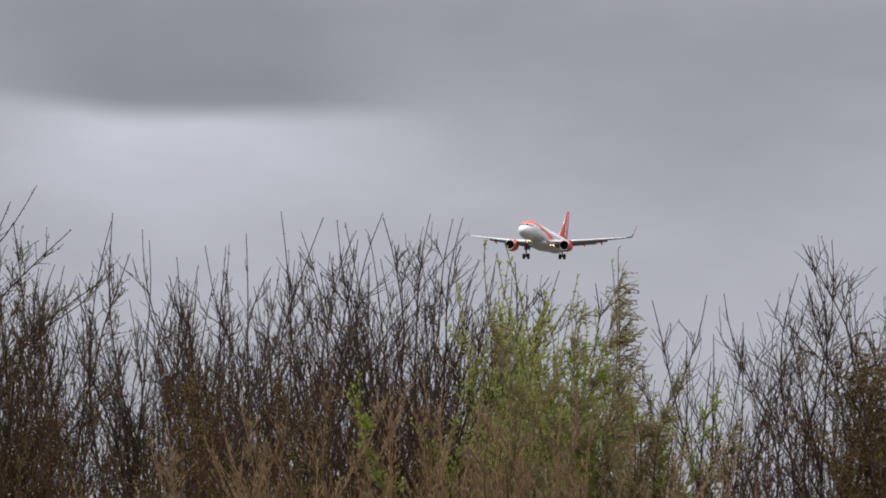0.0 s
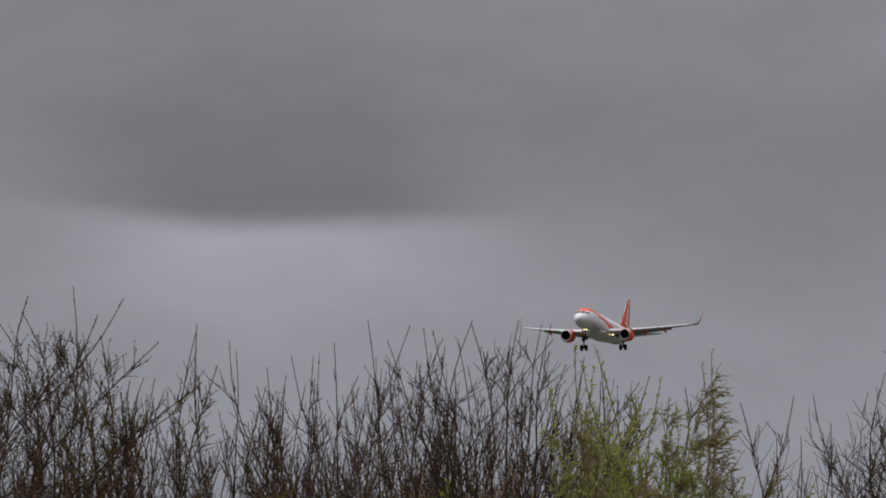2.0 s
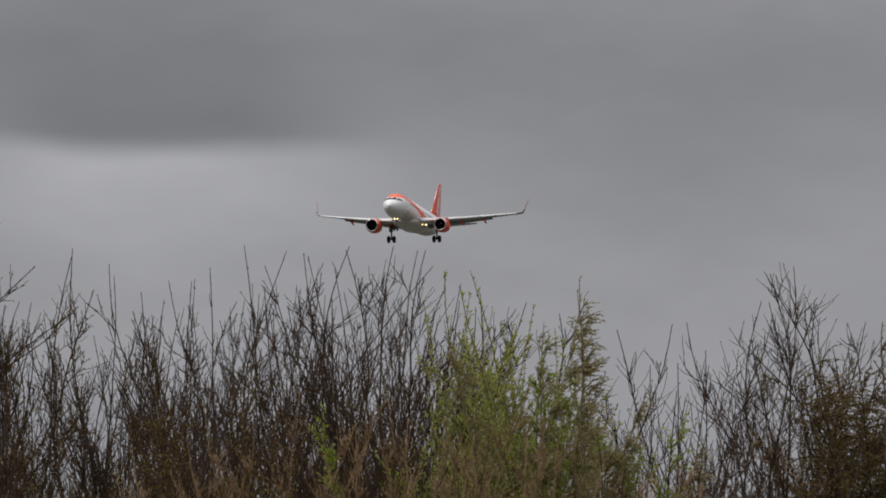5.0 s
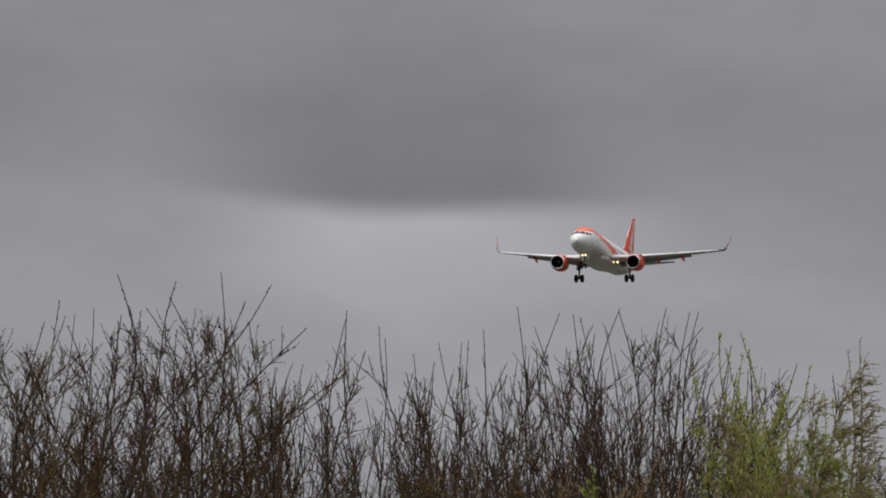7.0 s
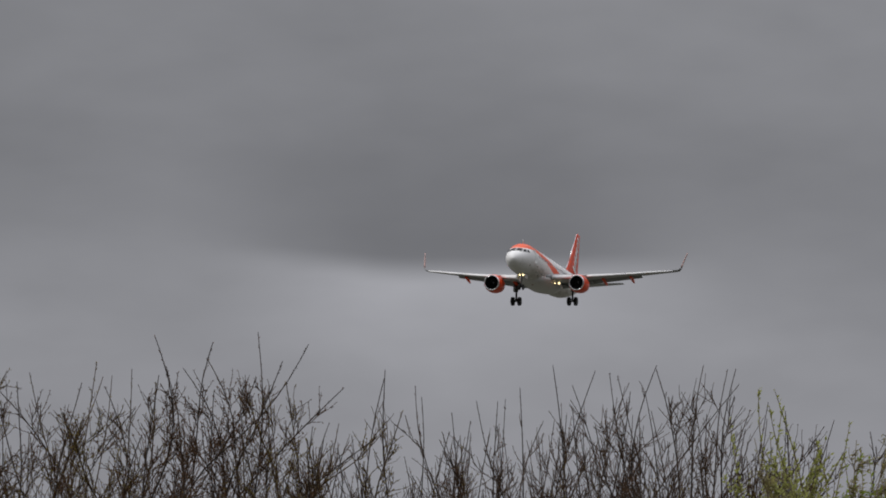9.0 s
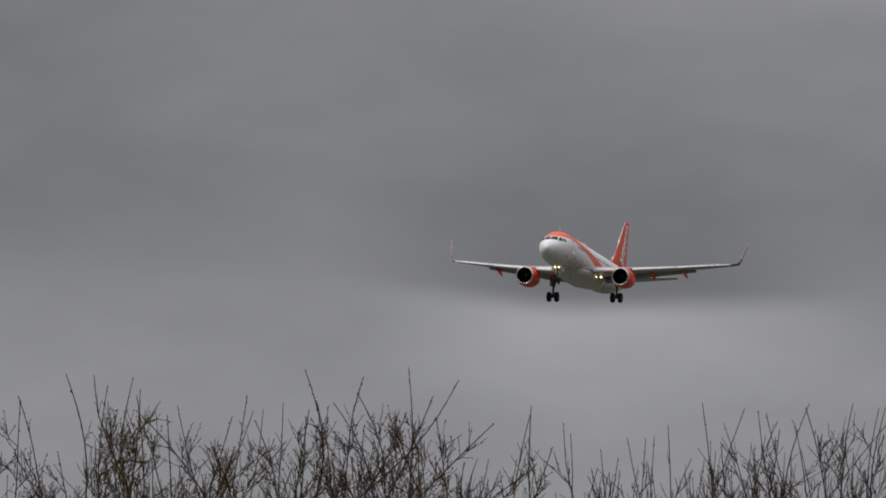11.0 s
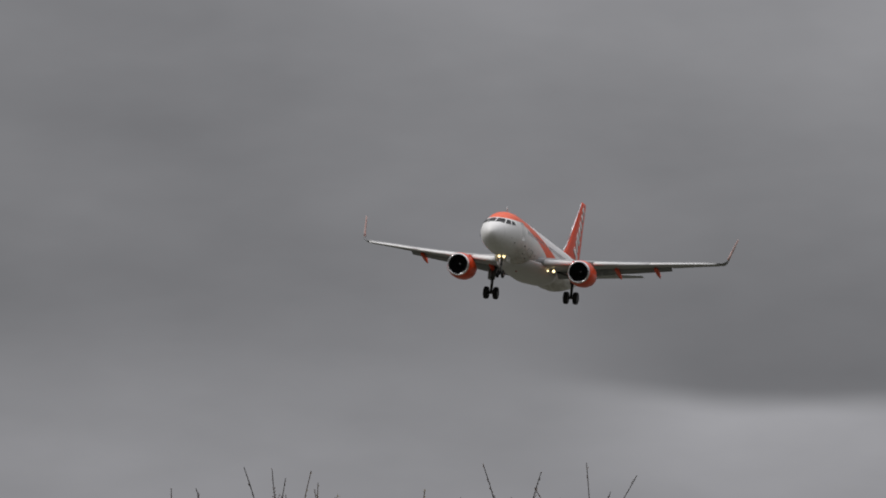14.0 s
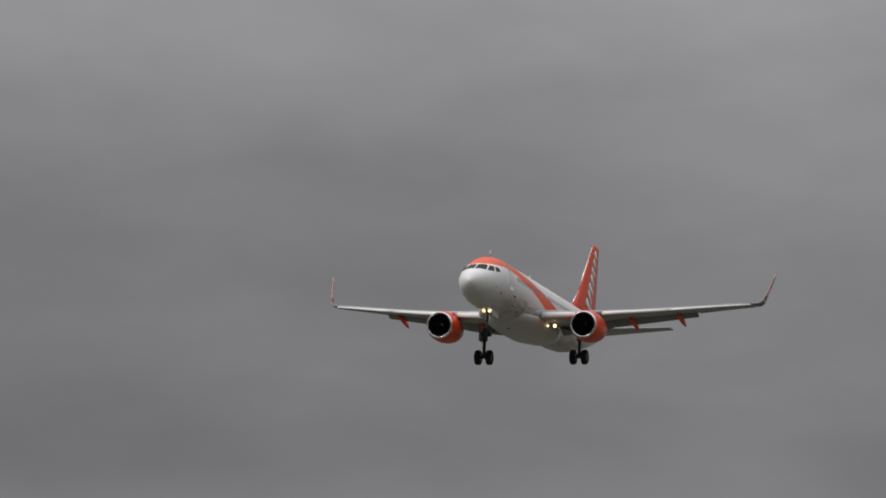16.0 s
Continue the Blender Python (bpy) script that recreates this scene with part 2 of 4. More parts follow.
def slab(cx, cy, cz, sx, sy, sz, bevel=0.0):
    """A box with chamfered edges along x."""
    b = bevel or min(sy, sz) * 0.2
    loop = [(sy / 2 - b, -sz / 2), (sy / 2, -sz / 2 + b), (sy / 2, sz / 2 - b), (sy / 2 - b, sz / 2), (-sy / 2 + b, sz / 2), (-sy / 2, sz / 2 - b), (-sy / 2, -sz / 2 + b), (-sy / 2 + b, -sz / 2)]
    return rings([[(cx + x, cy + y, cz + z) for y, z in loop] for x in (-sx / 2, sx / 2)])

# ---- the ground: one meadow out to the horizon ----
def build_ground():
    verts, faces = [(0.0, 0.0, 0.0)], []
    radii = [4, 10, 25, 60, 90, 110, 130, 150, 200, 400, 900, 2000, 4200]
    k = 48
    for r in radii:
        for j in range(k):
            a = 2 * math.pi * j / k
            x, y = r * math.cos(a), r * math.sin(a)
            verts.append((x, y, 0.0))
    faces += [(0, 1 + j, 1 + (j + 1) % k) for j in range(k)]
    for i in range(len(radii) - 1):
        for j in range(k):
            a, b = 1 + i * k + j, 1 + i * k + (j + 1) % k
            faces.append((a, a + k, b + k, b))
    tagged(new("ground", mesh_of("ground", verts, faces, GRASS)), "green meadow under the trees", "ground", kind="structure")


build_ground()


# ---- trees ----
def eased(pts, radii):
    """The same shoot with a point more between each two, on a smooth curve."""
    out, thick = [], []
    for i in range(len(pts) - 1):
        a, b, c, d = pts[max(i - 1, 0)], pts[i], pts[i + 1], pts[min(i + 2, len(pts) - 1)]
        out += [b, (b + c) * 0.5625 - (a + d) * 0.0625]
        thick += [radii[i], (radii[i] + radii[i + 1]) / 2]
    return out + [pts[-1]], thick + [radii[-1]]


class Growth:
    """Collects the tubes and leaves of one tree."""

    def __init__(self, seed):
        self.rng = random.Random(seed)
        self.wood = {"trunk": ([], []), "twig_crown": ([], [])}
        self.leaves = ([], [])

    def tube(self, where, pts, radii, sides):
        verts, faces = self.wood.setdefault(where, ([], []))
        base = len(verts)
        n = len(pts)
        for i, (p, r) in enumerate(zip(pts, radii)):
            d = (pts[min(i + 1, n - 1)] - pts[max(i - 1, 0)])
            side = d.cross(Vector((0.31, 0.95, 0.05)))
            if side.length < 1e-6:
                side = Vector((1, 0, 0))
            side.normalize()
            other = d.cross(side).normalized()
            for j in range(sides):
                a = 2 * math.pi * j / sides
                verts.append(p + side * (r * math.cos(a)) + other * (r * math.sin(a)))
        for i in range(n - 1):
            for j in range(sides):
                a, b = base + i * sides + j, base + i * sides + (j + 1) % sides
                faces.append((a, b, b + sides, a + sides))

    def leaf(self, p, way, size, width):
        """A leaf folded along its midrib."""
        verts, faces = self.leaves
        r = self.rng
        way = way.normalized()
        side = way.cross(Vector((r.uniform(-1, 1), r.uniform(-1, 1), r.uniform(-1, 1))))
        if side.length < 1e-4:
            return
        side.normalize()
        lift = way.cross(side) * (width * 0.25)
        k = len(verts)
        verts += [p, p + way * size * 0.45 + side * width * 0.5 + lift, p + way * size, p + way * size * 0.5 - side * width * 0.5 + lift]
        faces += [(k, k + 1, k + 2), (k, k + 2, k + 3)]

    def branch(self, where, start, way, length, r0, r1, steps, wobble, lift, sides, lean=(0, 0, 0)):
        r = self.rng
        pts, radii = [start.copy()], [r0]
        d = way.normalized()
        bend = Vector((0, 0, 0))
        for i in range(steps):
            bend = bend * 0.5 + Vector((r.gauss(0, wobble), r.gauss(0, wobble), r.gauss(0, wobble * 0.6)))
            d = (d + bend + Vector((0, 0, lift)) + Vector(lean)).normalized()
            pts.append(pts[-1] + d * (length / steps))
            radii.append(r0 + (r1 - r0) * ((i + 1) / steps) ** 0.85)
        if steps > 8:
            self.tube(where, *eased(pts, radii), sides)
        else:
            self.tube(where, pts, radii, sides)
        return pts, radii


def sideways(rng, way, angle):
    """A direction that leaves way by an angle, at a random turn."""
    a = rng.uniform(0, 2 * math.pi)
    s = way.cross(Vector((0.2, 0.3, 0.93)) if abs(way.z) < 0.9 else Vector((1, 0.1, 0))).normalized()
    t = way.cross(s).normalized()
    return way * math.cos(angle) + (s * math.cos(a) + t * math.sin(a)) * math.sin(angle)


def grow_tree(height, stems, spread, seed, style):
    """A tree of that height with its foot at the origin. style: the numbers that set its habit."""
    g = Growth(seed)
    r = g.rng
    fork = height * style.get("fork", 0.3)
    trunk, rad = g.branch("trunk", Vector((0, 0, -0.15)), Vector((r.gauss(0, 0.03), r.gauss(0, 0.03), 1)), fork + 0.15, 0.011 * height, 0.008 * height, 5, 0.03, 0.1, 8)
    tips = []
    for k in range(stems):
        a = 2 * math.pi * (k + r.uniform(-0.3, 0.3)) / stems
        out = spread * r.uniform(0.45, 1.0) * (0.25 if k == 0 else 1.0)
        reach = height - fork
        size = r.uniform(*style.get("even", (0.85, 1.0))) if k else 1.0
        foot = trunk[-1] if k % 2 == 0 else trunk[-2]
        flare = style.get("flare", 1.25)
        way = Vector((math.cos(a) * out / reach * flare, math.sin(a) * out / reach * flare, 1.0))
        stem, srad = g.branch("limb" + " " * k, foot, way, reach * size * 1.02, 0.0036 * height * r.uniform(0.65, 1.0), style.get("tip", 0.0045), 14, style.get("wobble", 0.05), style.get("lift", 0.06), 5, style.get("lean", (0, 0, 0)))
        for i in range(3, style.get("last", 14)):
            if r.random() > style.get("density", 0.9) * (0.3 if stem[i].z < 5.2 else 1.0):
                continue
            for _ in range(style.get("per", 2)):
                q = stem[i] - stem[i - 1]
                p = stem[i] - q * r.random()
                left = (14 - i) / 14
                way2 = sideways(r, q.normalized(), radians(r.uniform(*style.get("angle", (25, 55)))))
                l2 = (0.16 + min(left * style.get("side", 1.9), style.get("longest", 1.25))) * r.uniform(0.55, 1.15) * height / 12
                b2, r2 = g.branch("twig_crown", p, way2, l2, max(srad[i] * 0.45, 0.0065), style.get("tip", 0.0045) * 0.85, 6, style.get("wobble", 0.05) * 1.5, style.get("lift2", 0.2), 4, style.get("lean2", (0, 0, 0)))
                tips.append((b2, 1))
                for j in range(1, 6):
                    for _ in range(style.get("twigs", 1)):
                        if r.random() > style.get("twig_chance", 0.75):
                            continue
                        way3 = sideways(r, (b2[j + 1] - b2[j]).normalized(), radians(r.uniform(22, 55)))
                        l3 = r.uniform(0.22, 0.75) * style.get("twig_length", 1.0) * min(1.0, 0.5 + left * 1.5)
                        b3, r3 = g.branch("twig_crown", b2[j] + (b2[j + 1] - b2[j]) * r.random() * 0.9, way3, l3, max(r2[j] * 0.6, 0.0055), 0.0038, style.get("bits", 3), 0.11, style.get("lift3", 0.12), 3, style.get("lean3", (0, 0, 0)))
                        tips.append((b3, 2))
        # fine shoots about the leader
        for i in range(9, 14):
            for _ in range(style.get("shoots", 1) if r.random() < 0.6 else 0):
                way3 = sideways(r, (stem[i + 1] - stem[i]).normalized(), radians(r.uniform(14, 34)))
                b3, r3 = g.branch("twig_crown", stem[i], way3, r.uniform(0.2, 0.6) * (1.0 - 0.13 * (i - 9)), 0.006, 0.0038, 4, style.get("wobble", 0.05) * 1.3, 0.18, 3, style.get("lean3", (0, 0, 0)))
                tips.append((b3, 2))
        tips.append((stem, 0))
    # buds or leaves along the thin wood
    every, size, width, start = style.get("leaf_gap", 0.2), style.get("leaf", 0.03), style.get("leaf_width", 0.014), style.get("leaf_from", 0.25)
    for pts, order in tips:
        for i in range(len(pts) - 1):
            if order == 0 and i < 9:
                continue
            a, b = pts[i], pts[i + 1]
            if a.z < height * style.get("leaf_floor", 0.25):
                continue
            span = (b - a).length
            count = span / every
            for _ in range(int(count) + (1 if r.random() < count % 1 else 0)):
                p = a + (b - a) * r.random()
                way = sideways(r, (b - a).normalized(), radians(r.uniform(25, 75))) + Vector((0, 0, style.get("leaf_lift", 0.2))) + Vector(style.get("leaf_lean", (0, 0, 0)))
                g.leaf(p, way, size * r.uniform(0.6, 1.3), width * r.uniform(0.7, 1.25))
    return g


def plant(name, label, where, height, stems, spread, seed, style, woods, leaf_mat, leaf_name="bud_cover", group=""):
    g = grow_tree(height, stems, spread, seed, style)
    tips = sorted((p for v, f in g.wood.values() for p in v), key=lambda p: -p[2])
    tips = tips[:max(6, len(tips) // 60)]
    g.top = Vector((sum(p[0] for p in tips) / len(tips), 0, tips[0][2]))
    k = height / g.top.z
    tree = tagged(new(name), label, style.get("category", "tree"), group)
    tree.matrix_basis = pose(*where)

    def fit(vs):
        """Brings the top of the crown over the foot and to its height."""
        return [(v[0] - g.top.x * max(v[2], 0.0) / g.top.z, v[1], v[2] * k) for v in vs]

    for piece, (v, f) in g.wood.items():
        if v:
            ob = part_of(piece.strip(), fit(v), f, woods[{"trunk": 0, "twig_crown": 1}.get(piece, len(woods) // 3 * 2)], tree)
            if piece == "twig_crown":
                tagged(ob, kind="stuff")
    v, f = g.leaves
    if v:
        tagged(part_of(leaf_name, fit(v), f, leaf_mat, tree, smooth=False), kind="stuff")
    return tree


BARE = {"bits": 2, "shoots": 2, "fork": 0.25, "flare": 1.25, "last": 14, "wobble": 0.085, "lift": 0.15, "angle": (20, 46), "per": 2, "density": 0.7, "side": 3.2, "longest": 1.4, "tip": 0.005, "lift2": 0.15, "twigs": 1, "twig_chance": 1.0, "twig_length": 0.9, "lift3": 0.2, "leaf_gap": 0.06, "leaf": 0.03, "leaf_width": 0.014}
COPPICE = {"bits": 2, "shoots": 2, "fork": 0.1, "even": (0.75, 1.0), "last": 14, "wobble": 0.08, "lift": 0.13, "angle": (18, 40), "per": 1, "density": 0.95, "side": 2.8, "lift2": 0.14, "tip": 0.0045, "twigs": 1, "twig_chance": 0.95, "lift3": 0.15, "leaf_gap": 0.06, "leaf": 0.034, "leaf_width": 0.016, "leaf_floor": 0.45}
CROWN = {"bits": 2, "shoots": 2, "fork": 0.42, "flare": 1.15, "even": (0.88, 1.0), "last": 14, "wobble": 0.095, "lift": 0.16, "angle": (22, 46), "per": 2, "density": 0.8, "side": 3.2, "longest": 1.4, "tip": 0.0055, "lift2": 0.17, "twigs": 2, "twig_chance": 0.62, "twig_length": 0.85, "lift3": 0.2, "leaf_gap": 0.12, "leaf": 0.028, "leaf_width": 0.014}
CURLY = dict(CROWN, fork=0.3, flare=1.7, even=(0.86, 1.0), wobble=0.15, lift=0.18, bits=2, angle=(22, 48), density=0.85, side=3.4, longest=1.4, tip=0.006, twig_chance=0.7, lift2=0.2, lift3=0.18, leaf_gap=0.05, leaf=0.038, leaf_width=0.018)
WAND = {"fork": 0.25, "last": 14, "wobble": 0.075, "lift": 0.1, "angle": (22, 40), "per": 2, "density": 0.6, "side": 3.0, "tip": 0.006, "lift2": 0.16, "twigs": 1, "twig_chance": 0.6, "lift3": 0.2, "leaf_gap": 0.14, "leaf": 0.028, "leaf_width": 0.012}
FRESH = {"fork": 0.25, "even": (0.75, 1.0), "wobble": 0.07, "lift": 0.11, "lean": (0.012, 0, 0), "lean2": (0.03, 0, 0), "angle": (20, 46), "per": 2, "density": 0.95, "last": 13, "side": 2.6, "lift2": 0.13, "twigs": 1, "twig_chance": 0.85, "twig_length": 0.9, "lift3": 0.22, "leaf_gap": 0.042, "leaf": 0.075, "leaf_width": 0.034, "leaf_lift": 0.3, "leaf_lean": (0.35, 0, 0), "leaf_floor": 0.66}
BUSHY = {"fork": 0.25, "flare": 0.8, "wobble": 0.08, "lift": 0.09, "angle": (25, 60), "per": 2, "density": 1.0, "last": 14, "side": 1.5, "twigs": 2, "twig_chance": 0.7, "twig_length": 0.7, "leaf_gap": 0.055, "leaf": 0.075, "leaf_width": 0.036, "leaf_lean": (0.3, 0, 0), "leaf_floor": 0.5}
WILLOW = {"fork": 0.4, "even": (0.6, 0.95), "flare": 0.8, "wobble": 0.05, "lift": 0.1, "lean": (0.022, 0, 0), "lean2": (0.13, 0, -0.02), "lean3": (0.20, 0, -0.10), "angle": (20, 50), "per": 4, "density": 1.0, "last": 14, "side": 0.7, "longest": 0.5, "lift2": 0.06, "twigs": 2, "twig_chance": 0.7, "twig_length": 0.6, "bits": 3, "lift3": 0.0, "leaf_gap": 0.05, "leaf": 0.06, "leaf_width": 0.02, "leaf_lift": -0.15, "leaf_lean": (0.9, 0, 0), "leaf_floor": 0.5}
BIRCH_HABIT = {"fork": 0.5, "even": (0.8, 1.0), "flare": 1.5, "wobble": 0.09, "lift": 0.09, "lean2": (0.10, 0, -0.03), "lean3": (0.26, 0, -0.20), "angle": (30, 65), "per": 2, "density": 1.0, "last": 14, "side": 1.6, "longest": 1.2, "tip": 0.007, "lift2": 0.0, "twigs": 2, "twig_chance": 0.62, "twig_length": 1.0, "bits": 3, "lift3": 0.0, "leaf_gap": 0.05, "leaf": 0.055, "leaf_width": 0.025, "leaf_lift": -0.2, "leaf_lean": (0.7, 0, 0), "leaf_floor": 0.4}
THICKET = {"category": "shrub", "bits": 2, "fork": 0.12, "even": (0.7, 1.0), "wobble": 0.09, "lift": 0.11, "angle": (18, 45), "per": 1, "density": 0.95, "side": 1.7, "tip": 0.005, "lift2": 0.14, "twigs": 1, "twig_chance": 0.9, "twig_length": 0.9, "lift3": 0.17, "leaf_gap": 0.06, "leaf": 0.046, "leaf_width": 0.022, "leaf_floor": 0.66}
SCRUB = dict(THICKET, per=2, angle=(10, 30), lift2=0.2, lift3=0.26, twig_chance=0.7, leaf_gap=0.075, leaf=0.085, leaf_width=0.016, leaf_lift=1.1)


def spot(turn, tilt, away):
    """Foot and height of a tree whose top is seen at that turn and tilt (degrees), away metres off."""
    return (away * math.tan(radians(turn)), away, 0.0), EYE[2] + away * math.tan(radians(tilt))


BIRCH = (BARK_BIRCH, BARK_BROWN, BARK_BROWN)
GREY, BROWN, TAN, PALE = (BARK_GREY, BARK_BROWN), (BARK_BROWN, BARK_BROWN), (BARK_TAN, BARK_TAN), (BARK_PALE, BARK_PALE)
